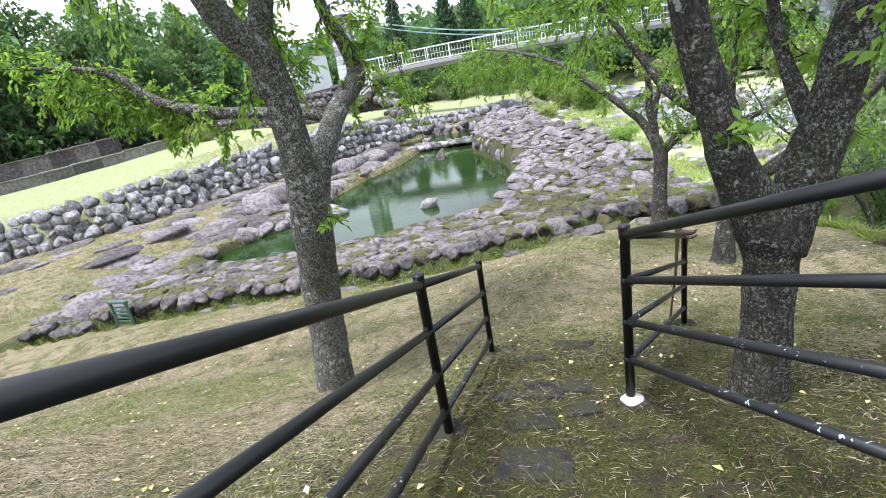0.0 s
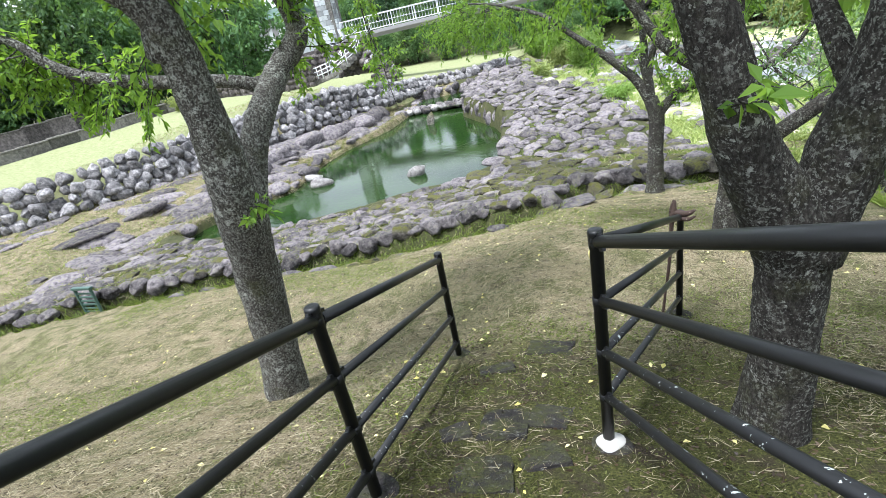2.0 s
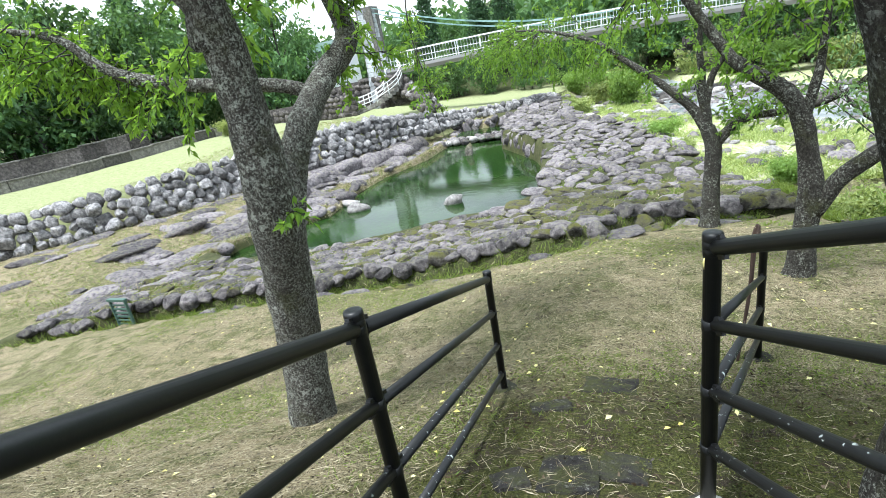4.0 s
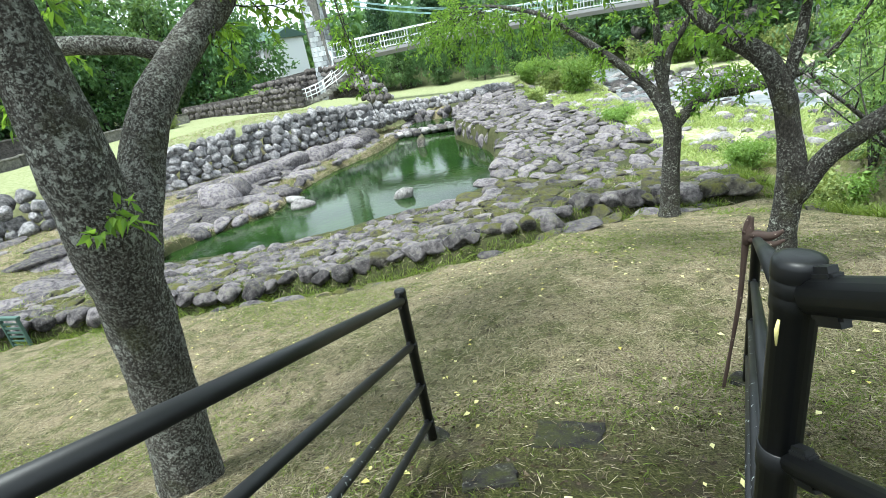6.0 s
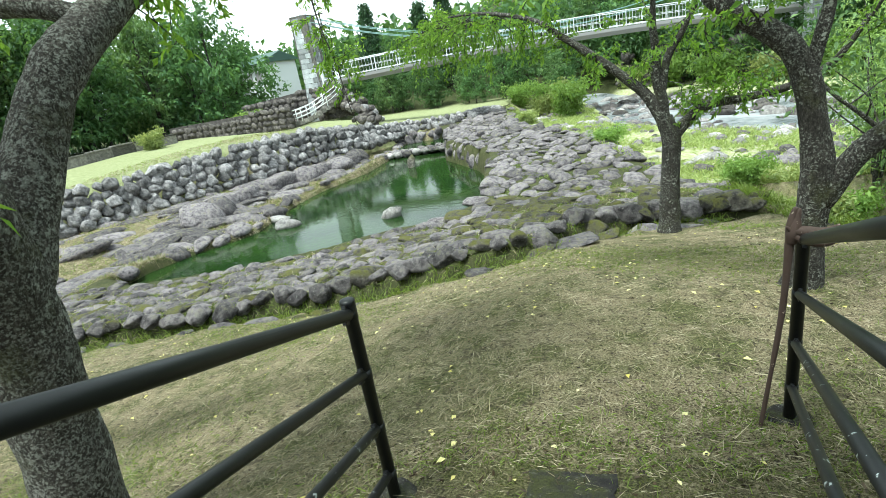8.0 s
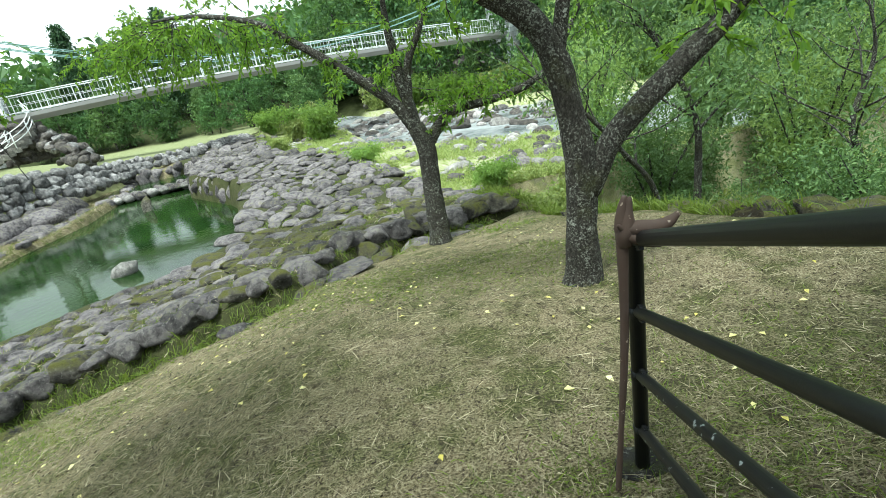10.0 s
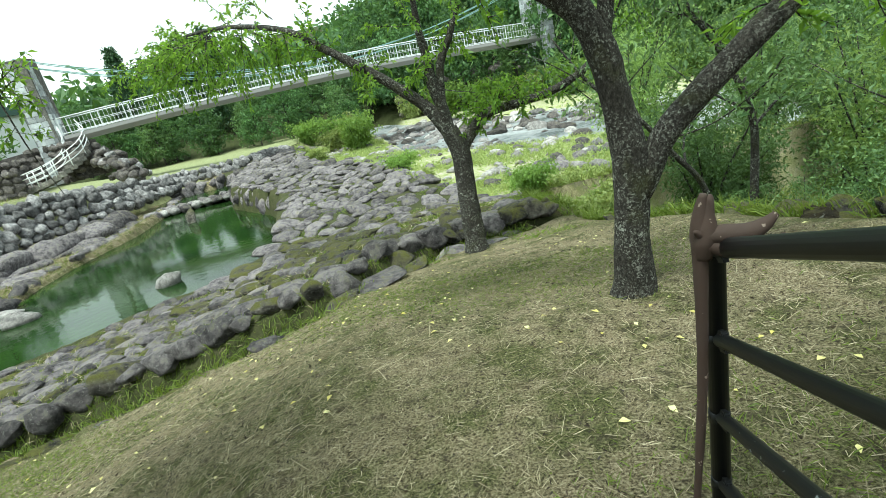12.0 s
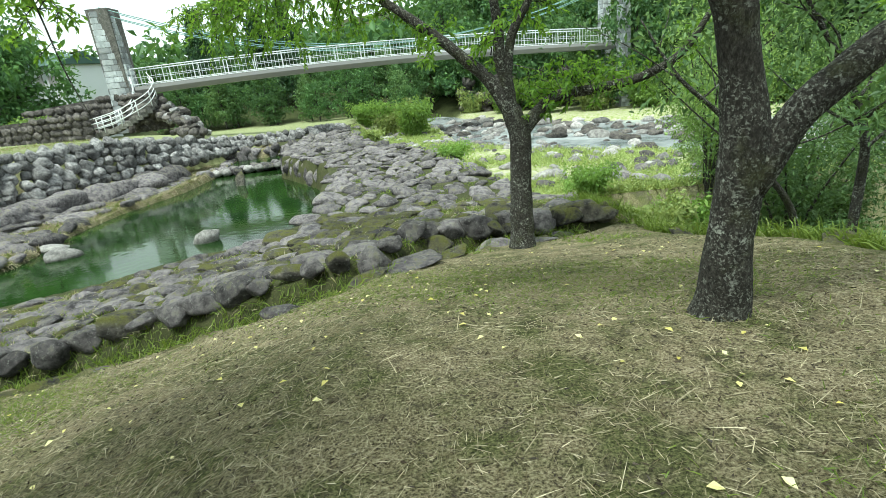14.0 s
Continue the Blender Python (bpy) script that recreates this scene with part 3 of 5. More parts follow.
for (ax, ay), (bx, by) in list(zip(POND, POND[1:]))[15:22]:
    n = max(2, int(math.hypot(bx - ax, by - ay) / 0.8))
    for k in range(n):
        t = (k + rng.random() * 0.6) / n
        s = rng.uniform(0.5, 1.1)
        lay("stone", FAR_SET, rng, ax + (bx - ax) * t - rng.uniform(0.0, 0.7), ay + (by - ay) * t + rng.uniform(-0.1, 0.1), rng.uniform(0.1, 0.3), s * 1.4, s, s * 0.6, rng.uniform(0.8, 1.8), shore)

# rocky slope between pond and boulder wall: low broad slabs and dry weeds
slope = empty("rock_slope", "low sloping rock slabs with dry weeds beside the pond", "rock slope", kind="structure")
rng = random.Random(8)
for _ in range(190):
    y = rng.uniform(9.3, 33)
    east = float(np.interp(y, [9, 12, 14.4, 18, 20, 24, 26.5, 30.4, 34], [-10.5, -12, -14.2, -14, -12.8, -13.3, -13.1, -11.9, -11.8]))
    west = float(np.interp(y, [9, 14.9, 18.5, 22.5, 27, 32, 34], [-30, -24, -21, -19, -17, -14.5, -13.5]))
    x = rng.uniform(west, east) if rng.random() < 0.6 else rng.uniform(max(west, east - 4), east)
    s = rng.uniform(0.7, 2.0)
    lay("stone", FAR_SET, rng, x, y, ground_at(x, y) - 0.03, s * 1.5, s * 0.75, s * 0.3, 0.75 + rng.gauss(0, 0.3), slope, 0.08)
for k in range(14):
    y = 21 + k * 0.95
    x = float(np.interp(y, [21, 26.5, 30.4, 34], [-15.2, -15.0, -13.4, -12.6]))
    lay("stone", FAR_SET, rng, x + rng.uniform(-0.4, 0.4), y, ground_at(x, y) + 0.15, rng.uniform(2.2, 3.2), rng.uniform(1.5, 2.1), rng.uniform(1.0, 1.3), 1.15 + rng.gauss(0, 0.2), slope, 0.1)

# the boulder wall
boulder_wall = empty("boulder_wall", "dry wall of rounded grey boulders holding up the lawn terrace", "boulder wall", kind="structure")
rng = random.Random(12)
lengths = [math.hypot(b[0] - a[0], b[1] - a[1]) for a, b in zip(WALL_LINE, WALL_LINE[1:])]
for i, (a, b) in enumerate(zip(WALL_LINE, WALL_LINE[1:])):
    if i < 1 or i > 9:
        continue
    nx_, ny_ = (b[1] - a[1]) / lengths[i], -(b[0] - a[0]) / lengths[i]
    top_a, top_b = WALL_TOP[i], WALL_TOP[i + 1]
    size = 0.66 if i < 7 else 0.6
    rows_here = max(2, int(round(((top_a + top_b) / 2 - 0.75) / 0.42)))
    start = 10.5 if i == 1 else 0.0
    for r in range(rows_here):
        d = start + rng.uniform(0, 0.4)
        while d < lengths[i]:
            s = size * rng.uniform(0.72, 1.25)
            t = d / lengths[i]
            top = top_a + (top_b - top_a) * t
            z = 0.85 + (top - 0.85) * (r + 0.45) / rows_here
            out = 0.15 + 0.75 * (1 - (r + 0.5) / rows_here) + rng.uniform(-0.08, 0.08)
            lay("boulder", WALL_SET, rng, a[0] + (b[0] - a[0]) * t + nx_ * out, a[1] + (b[1] - a[1]) * t + ny_ * out, z, s * 1.25, s * 1.15, s * 0.98, rng.uniform(0, 6.3), boulder_wall, 0.3)
            d += s * 0.93

# the two weirs of flat stones
for name, ends, z in (("lower_weir", ((-11.6, 33.9), (-6.6, 34.9)), 0.22), ("upper_weir", ((-11.8, 38.6), (-7.2, 40.2)), 0.5)):
    weir = empty(name, "low weir of flat pale stones across the pond", "weir", kind="structure")
    (ax, ay), (bx, by) = ends
    for k in range(9):
        t = (k + 0.5) / 9
        lay("stone", PALE_SET if k % 3 else BANK_SET, rng, ax + (bx - ax) * t, ay + (by - ay) * t + rng.uniform(-0.1, 0.1), z, 0.78, 0.75, 0.5, rng.uniform(-0.3, 0.3), weir, 0.06)
        lay("stone", BANK_SET, rng, ax + (bx - ax) * t + 0.2, ay + (by - ay) * t + 0.7, z + 0.05, 0.8, 0.8, 0.45, rng.uniform(-0.3, 0.3), weir, 0.06)

# single stones in the pond
for x, y, s, h, label in ((-6.16, 20.75, 1.15, 0.75, "pale rounded stone rising from the pond"), (-10.75, 20.6, 1.35, 0.62, "pale flat stone standing in the pond near the bank"), (-11.6, 21.6, 1.2, 0.5, "narrow flat pale stone at the pond edge")):
    ob = tagged(lay("pond_stone", PALE_SET, rng, x, y, 0.06, s, s * 0.72, h, 0.3), label, "stone", "stones in the pond")
weed_rock = tagged(lay("weed_grown_rock", MOSS_SET, rng, -8.3, 30.6, 0.15, 0.7, 0.6, 1.2, 0.3), "small rock in the pond overgrown with weeds", "rock")

# stones of the river meadow and rapids
meadow_stones = empty("meadow_stones", "pale rounded boulders scattered over the river meadow", "boulders", kind="structure")
rng = random.Random(21)
for _ in range(400):
    y = rng.uniform(16, 50)
    x = float(interp(y, SPIT_EAST)) + rng.uniform(0.6, 11)
    s = rng.uniform(0.25, 0.95) ** 1.2
    lay("stone", PALE_SET if rng.random() < 0.45 else FAR_SET, rng, x, y, max(ground_at(x, y), -0.35) + 0.04, s * 1.2, s, s * 0.6, rng.uniform(0, 6), meadow_stones)
rapids = empty("river_rocks", "wet grey rocks breaking the river surface", "rocks", kind="structure")
for _ in range(230):
    t = rng.random()
    x, y = 3.5 + 14 * t + rng.uniform(-2, 6), 52 - 22 * t + rng.uniform(-6, 8)
    if not inside(np.array([x]), np.array([y]), RIVER)[0]:
        continue
    s = rng.uniform(0.3, 1.5)
    lay("rock", PALE_SET if rng.random() < 0.5 else DARK_SET, rng, x, y, -0.28, s * 1.3, s, s * 0.6, rng.uniform(0, 6), rapids)
far_wall = empty("river_wall", "dark rough stone embankment across the river", "embankment", kind="structure")
for k in range(150):
    t = rng.random()
    x, y = 5.5 + 22 * t, 60 - 13 * t
    lay("rock", DARK_SET, rng, x, y, rng.uniform(-0.2, 3.4), rng.uniform(1.2, 2.4), 1.2, rng.uniform(0.8, 1.5), rng.uniform(0, 6), far_wall)
# mossy stones along the lawn's east side
rng = random.Random(31)
for k in range(11):
    y = 6.4 + 6.4 * k / 11 + rng.uniform(-0.3, 0.3)
    x = float(interp(y, EAST)) + rng.uniform(0.2, 0.8)
    s = rng.uniform(0.4, 0.75)
    tagged(lay("mossy_stone", MOSS_SET, rng, x, y, ground_at(x, y) + 0.02, s * 1.2, s, s * 0.5, rng.uniform(0, 6)), "moss-covered stone at the edge of the lawn", "stone", "mossy edge stones")
for k in range(12):
    x = 1.2 + k * 0.28
    y = float(interp(x, EDGE)) + rng.uniform(0.3, 1.2)
    s = rng.uniform(0.4, 0.8)
    tagged(lay("mossy_stone", MOSS_SET, rng, x, y, ground_at(x, y) + 0.05, s * 1.2, s, s * 0.55, rng.uniform(0, 6)), "moss-covered stone at the edge of the lawn", "stone", "mossy edge stones")
tagged(lay("mossy_mound", stone_set("mossy_mound", BROWN_MOSS, 1, 3, 160), rng, 5.25, 8.15, ground_at(5.25, 8.15) + 0.0, 0.95, 0.8, 0.42, 0.4), "round mound of brown moss at the lawn's edge", "mound")

# ---- path stones between the rails ----
rng = random.Random(41)
def flagstone(x, y, w, d, turn):
    bm = bmesh.new()
    pts = []
    n = 16
    for k in range(n):
        a = 2 * math.pi * k / n
        cx, cy = math.cos(a), math.sin(a)
        q = max(abs(cx), abs(cy)) ** 0.95
        r = (1 + rng.uniform(-0.09, 0.06)) / q
        pts.append((cx * r * w / 2, cy * r * d / 2))
    low = [bm.verts.new((px, py, -0.06)) for px, py in pts]
    top = [bm.verts.new((px * 0.97, py * 0.97, 0.004 + rng.uniform(-0.004, 0.004))) for px, py in pts]
    mid = bm.verts.new((0, 0, 0.005))
    for k in range(n):
        j = (k + 1) % n
        bm.faces.new((low[k], low[j], top[j], top[k]))
        bm.faces.new((top[k], top[j], mid))
    ob = part("flagstone", bm, FLAG_STONE)
    gz, gzy, gzx = ground_at(x, y), ground_at(x, y + 0.2), ground_at(x + 0.2, y)
    ob.matrix_basis = Matrix.Translation((x, y, gz + 0.006)) @ Euler((math.atan2(gzy - gz, 0.2), -math.atan2(gzx - gz, 0.2), turn)).to_matrix().to_4x4()
    return tagged(ob, "worn dark flagstone sunk in moss on the path", "flagstone", "path flagstones")


for x, y, w, d, turn in ((0.77, 3.17, 0.3, 0.4, 0.1), (1.02, 3.28, 0.24, 0.32, -0.1), (0.75, 2.68, 0.32, 0.3, 0.2), (1.02, 2.86, 0.24, 0.22, 0.4), (0.84, 2.15, 0.4, 0.36, 0.1), (0.50, 3.05, 0.18, 0.2, 0.5), (0.88, 4.6, 0.4, 0.34, 0.0), (0.52, 4.1, 0.28, 0.22, 0.3), (0.6, 1.35, 0.4, 0.32, 0.2), (1.0, 1.0, 0.36, 0.3, -0.2), (0.75, 0.4, 0.42, 0.36, 0.1), (0.9, -0.3, 0.42, 0.36, 0.3)):
    flagstone(x, y, w, d, turn)


# ---- the two pipe railings ----
def railing(name, posts, heights, footings, label):
    rail_set = empty(name, label, "railing")
    for (x, y, zt, zb), foot in zip(posts, footings):
        g = ground_at(x, y)
        zb = min(zb, g) - 0.05
        v, f = tube([(x, y, zb, 0.0292), (x, y, zt - 0.058, 0.0292), (x, y, zt - 0.056, 0.032), (x, y, zt - 0.034, 0.032), (x, y, zt - 0.032, 0.031), (x, y, zt - 0.03, 0.0328), (x, y, zt - 0.012, 0.0328), (x, y, zt - 0.004, 0.031), (x, y, zt, 0.022), (x, y, zt + 0.002, 0.01)], 20)
        me = mesh_of("post", v, f, BLACK_PAINT)
        for p in me.polygons:
            p.use_smooth = len(p.vertices) == 4
        place("post", me, rail_set, "black painted steel post with cap")
        for h in heights:
            v, f = tube([(x, y, zt - h - 0.022, 0.0294), (x, y, zt - h - 0.021, 0.0316), (x, y, zt - h + 0.021, 0.0316), (x, y, zt - h + 0.022, 0.0294)], 18)
            place("clamp_band", mesh_of("clamp_band", v, f, BLACK_PAINT, True), rail_set)
        v, f = tube([(x, y, g - 0.1, 0.11), (x, y, g + 0.0, 0.115), (x, y, g + 0.022, 0.098), (x, y, g + 0.026, 0.04)], 16, 0.35, 3)
        place("footing", mesh_of("footing", v, f, FLAG_STONE, True), rail_set, "dark mossy concrete footing")
        if foot:
            v, f = tube([(x, y, g + 0.016, 0.066), (x, y, g + 0.03, 0.056), (x, y, g + 0.042, 0.04), (x, y, g + 0.06, 0.031)], 22, 0.9, 5)
            place("lime_collar", mesh_of("lime_collar", v, f, LIME, True), rail_set, "white lime patch round the post")
    for (ax, ay, az, _), (bx, by, bz, _) in zip(posts, posts[1:]):
        for k, h in enumerate(heights):
            r = 0.0265 if k == 0 else 0.0215
            a, b = Vector((ax, ay, az - h)), Vector((bx, by, bz - h))
            d = (b - a).normalized()
            pipe("top_rail" if k == 0 else "rail", a + d * 0.03, b - d * 0.03, r, BLACK_PAINT if k < 2 else CHIPPED_PAINT, rail_set, 16, "" if k < 2 else "black rail with flaking paint")
            for q, s in ((a, 1), (b, -1)):
                bm = bmesh.new()
                made = bmesh.ops.create_cube(bm, size=1.0)
                bmesh.ops.bevel(bm, geom=bm.edges[:], offset=0.12, segments=2, affect="EDGES")
                bm.transform(Matrix.Translation(q + d * s * 0.052) @ d.to_track_quat("X", "Z").to_matrix().to_4x4() @ Matrix.Diagonal((0.05, 0.02, r * 3.0, 1)))
                holder = part("bracket", bm, BLACK_PAINT, rail_set)
                bm = bmesh.new()
                bmesh.ops.create_icosphere(bm, subdivisions=1, radius=0.009)
                bm.transform(Matrix.Translation(q + d * s * 0.055 + Vector((d.y, -d.x, 0)) * 0.014))
                part("bolt", bm, BLACK_PAINT, holder)
    return rail_set


railing("pipe_railing", [(0.81, -1.9, 6.95, 5.6), (0.573, 0.05, 6.169, 4.85), (0.268, 2.485, 5.145, 4.0), (0.045, 4.6, 4.293, 3.13)], (0.07, 0.365, 0.655, 0.925), (0, 0, 0, 0), "black steel pipe railing with four rails beside the path")
railing("pipe_railing", [(2.89, -0.6, 6.86, 5.2), (2.118, 1.2, 6.02, 4.5), (1.346, 2.998, 5.162, 4.0), (2.015, 5.46, 4.143, 2.99)], (0.06, 0.35, 0.63, 0.90), (0, 0, 1, 0), "black steel pipe railing with chipped paint, white lime at one foot")

# driftwood stick with root claws leaning on the end post
stick = empty("driftwood_stick", "brown driftwood walking stick with root claws leaning on the railing", "stick")
def wood(name, pts, parent, label=""):
    v, f = tube(spline(pts, 5), 9, 0.22, 7)
    return place(name, mesh_of(name, v, f, DRIFTWOOD, True), parent, label)


wood("shaft", [(1.845, 5.380, 2.960, 0.0105), (1.885, 5.390, 3.330, 0.0125), (1.925, 5.400, 3.730, 0.0145), (1.940, 5.410, 4.080, 0.018), (1.945, 5.415, 4.160, 0.024), (1.950, 5.415, 4.220, 0.017), (1.955, 5.410, 4.265, 0.008)], stick)
wood("root_knot", [(1.945, 5.405, 4.09, 0.02), (1.95, 5.405, 4.135, 0.029), (1.957, 5.402, 4.175, 0.024), (1.962, 5.4, 4.215, 0.013), (1.966, 5.4, 4.25, 0.009), (1.968, 5.4, 4.262, 0.004)], stick)
wood("root_prong", [(1.95, 5.4, 4.155, 0.022), (1.99, 5.385, 4.152, 0.026), (2.04, 5.37, 4.146, 0.025), (2.085, 5.362, 4.16, 0.019), (2.115, 5.356, 4.185, 0.009)], stick)
wood("root_prong", [(1.955, 5.395, 4.13, 0.02), (2.0, 5.36, 4.112, 0.019), (2.06, 5.335, 4.11, 0.016), (2.115, 5.325, 4.138, 0.007)], stick)
wood("root_prong", [(1.945, 5.4, 4.15, 0.014), (1.925, 5.395, 4.168, 0.009), (1.915, 5.39, 4.178, 0.004)], stick)


# ---- cherry trees ----
def twig_leaves(rng, start, direction, length, gap, leaf=0.085, droop=0.35):
    """One twig: its line, and the roots and directions of its leaves."""
    n = 6
    pts, d, p = [], np.array(direction, float), np.array(start, float)
    d /= np.linalg.norm(d)
    for k in range(n + 1):
        pts.append((*p, 0.008 * (1 - 0.75 * k / n) * (0.6 + 0.5 * length)))
        p = p + d * length / n
        d = d + rng.normal(size=3) * 0.16 + np.array([0, 0, -droop / n])
        d /= np.linalg.norm(d)
    line = np.array(pts)[:, :3]
    m = max(3, int(length / gap))
    u = 0.15 + 0.85 * (np.arange(m) + rng.random(m) * 0.8) / m
    roots = np.stack([np.interp(u * n, range(n + 1), line[:, c]) for c in range(3)], 1)
    along = unit(np.stack([np.interp(np.minimum(u * n, n - 0.01), np.arange(n) + 0.5, np.diff(line[:, c])) for c in range(3)], 1))
    out = unit(along * 0.6 + rng.normal(size=(m, 3)) * 0.75 + np.array([0, 0, -0.3]))
    return pts, roots, out, rng.uniform(0.65, 1.25, m) * leaf


def cherry(name, label, limbs, twigs, seed, leaf=0.085, bark=None):
    tree = empty(name, label, "tree", group="cherry trees")
    rng = np.random.default_rng(seed)
    for k, (kind, pts, extra) in enumerate(limbs):
        line = spline([p for p in pts], 7)
        if extra:
            line = np.vstack([line, spline([pts[-1]] + extra, 6)[1:]])
        if kind == "trunk":
            base = line[0].copy()
            flare = np.array([[base[0], base[1], base[2] - 0.12, base[3] * 1.28], [base[0], base[1], base[2] + 0.02, base[3] * 1.12]])
            line = np.vstack([flare, line[1:]])
        v, f = tube(line, 20 if kind == "trunk" else 14, 0.10, seed + k)
        place(kind, mesh_of(kind, v, f, bark or BARK, True), tree)
    wood_parts, roots, dirs, sizes = [], [], [], []
    for start, towards, number, length, spread in twigs:
        for _ in range(number):
            d = np.array(towards) + rng.normal(size=3) * spread
            s = np.array(start) + rng.normal(size=3) * 0.06
            L = length * rng.uniform(0.6, 1.25)
            pts, r, o, z = twig_leaves(rng, s, d, L, 0.028, leaf)
            wood_parts.append(tube(pts, 4, cap=False))
            roots.append(r), dirs.append(o), sizes.append(z)
            for q in range(2):
                k = rng.integers(2, 5)
                d2 = np.array(pts[k + 1][:3]) - np.array(pts[k][:3])
                d2 = d2 / np.linalg.norm(d2) + rng.normal(size=3) * 0.6
                pts2, r, o, z = twig_leaves(rng, pts[k][:3], d2, L * 0.5, 0.026, leaf)
                wood_parts.append(tube(pts2, 3, cap=False))
                roots.append(r), dirs.append(o), sizes.append(z)
    v, f = join_up(wood_parts)
    tagged(place("twig", mesh_of("twig", v, f, BARK, True), tree), kind="stuff")
    r, o, z = np.vstack(roots), np.vstack(dirs), np.hstack(sizes)
    v, f = leaves(r, o, z, z * 0.46, rng)
    crown = place("crown", mesh_of("crown", v, f, CHERRY_LEAF), tree, "light green pointed cherry leaves")
    return tree


def along_limb(pts, lo, hi, n, towards, number, length, spread):
    """Twig starts spread along part of a limb."""
    line = spline(pts, 6)[:, :3]
    out = []
    for k in range(n):
        t = lo + (hi - lo) * (k + 0.5) / n
        i = min(len(line) - 1, int(t * (len(line) - 1)))
        out.append((tuple(line[i]), towards, number, length, spread))
    return out


T1_TRUNK = [(-1.83, 4.42, 2.7, 0.226), (-1.77, 4.48, 3.5, 0.2), (-1.70, 4.5, 4.15, 0.2), (-1.58, 4.42, 4.65, 0.2), (-1.473, 4.344, 5.14, 0.185), (-1.43, 4.286, 5.85, 0.15), (-1.426, 4.187, 6.39, 0.138), (-1.569, 4.0, 6.706, 0.122), (-1.64, 3.915, 6.95, 0.105), (-1.7, 3.85, 7.25, 0.085)]
T1_UP = [(-1.506, 4.181, 6.117, 0.108), (-1.4, 4.202, 6.623, 0.099), (-1.324, 4.213, 6.876, 0.095), (-1.256, 4.234, 7.19, 0.071)]
T1_RIGHT = [(-1.70, 4.56, 4.4, 0.15), (-1.744, 5.004, 5.087, 0.14), (-1.69, 5.273, 5.463, 0.132), (-1.68, 5.7, 5.771, 0.125), (-1.522, 6.111, 6.125, 0.115), (-1.576, 6.1, 6.49, 0.085), (-1.65, 5.93, 6.84, 0.07), (-1.7, 5.9, 7.2, 0.055)]
T1_SIDE = [(-1.66, 5.62, 5.70, 0.06), (-2.043, 5.496, 5.842, 0.066), (-2.878, 5.42, 5.97, 0.066), (-3.436, 5.284, 6.12, 0.061), (-3.738, 5.177, 6.298, 0.053), (-3.991, 5.085, 6.578, 0.04), (-4.409, 4.951, 6.73, 0.028), (-4.848, 4.818, 6.806, 0.017)]
cherry("cherry_tree", "leaning forked cherry tree with lichen-spotted dark bark", [
    ("trunk", T1_TRUNK, [(-1.9, 3.7, 8.0, 0.05), (-2.4, 3.9, 9.0, 0.02)]),
    ("limb", T1_UP, [(-1.3, 4.5, 8.1, 0.04), (-1.1, 4.9, 9.2, 0.015)]),
    ("limb", T1_RIGHT, [(-1.6, 5.8, 7.8, 0.03), (-1.2, 5.9, 8.8, 0.01)]),
    ("branch", T1_SIDE, []),
], along_limb(T1_SIDE, 0.25, 1.0, 16, (-0.5, 0.25, -0.25), 3, 0.6, 0.55)
   + along_limb(T1_SIDE, 0.35, 1.0, 9, (-0.4, 0.15, -0.8), 3, 0.5, 0.45)
   + along_limb(T1_UP, 0.1, 1.0, 6, (-0.3, 0.6, 0.0), 3, 0.7, 0.7)
   + along_limb(T1_RIGHT, 0.45, 1.0, 7, (0.4, 0.6, -0.1), 3, 0.6, 0.6)
   # high sprays above the view, thickened to shade the lawn
   + [((-1.95, 3.75, 8.1), (-0.3, 0.1, 0.2), 40, 1.4, 0.9), ((-1.2, 4.7, 8.6), (0.2, 0.2, 0.1), 40, 1.5, 0.9), ((-1.55, 5.8, 7.9), (0.4, -0.3, 0.2), 26, 1.3, 0.8), ((-1.30, 4.22, 4.9), (0.5, -0.1, 0.1), 3, 0.2, 0.3)], 1, bark=GREY_BARK)

T2_TRUNK = [(2.41, 11.76, 1.83, 0.179), (2.43, 11.76, 2.75, 0.147), (2.45, 11.76, 3.4, 0.145), (2.35, 11.76, 3.8, 0.124)]
T2_LEFT = [(2.35, 11.76, 3.75, 0.11), (2.1, 11.77, 4.17, 0.088), (1.77, 11.8, 4.5, 0.074), (1.38, 11.85, 4.85, 0.061), (0.87, 12.0, 5.25, 0.053), (0.4, 12.3, 5.6, 0.042), (-0.5, 13.2, 5.9, 0.031), (-1.4, 14.4, 6.05, 0.022), (-2.0, 15.5, 6.05, 0.015)]
T2_UP = [(2.36, 11.76, 3.74, 0.098), (2.31, 11.76, 4.14, 0.089), (2.24, 11.76, 4.43, 0.074), (2.25, 11.76, 4.77, 0.066), (2.21, 11.76, 5.17, 0.052), (2.22, 11.76, 5.55, 0.038)]
T2_UP2 = [(2.32, 11.76, 4.14, 0.062), (2.41, 11.76, 4.68, 0.06), (2.63, 11.75, 5.05, 0.046), (2.8, 11.75, 5.41, 0.032)]
T2_RIGHT = [(2.45, 11.76, 3.45, 0.106), (2.91, 11.75, 3.88, 0.076), (3.52, 11.73, 3.94, 0.063), (4.12, 11.72, 4.04, 0.055), (4.57, 11.71, 4.26, 0.048), (4.79, 11.71, 4.51, 0.04)]
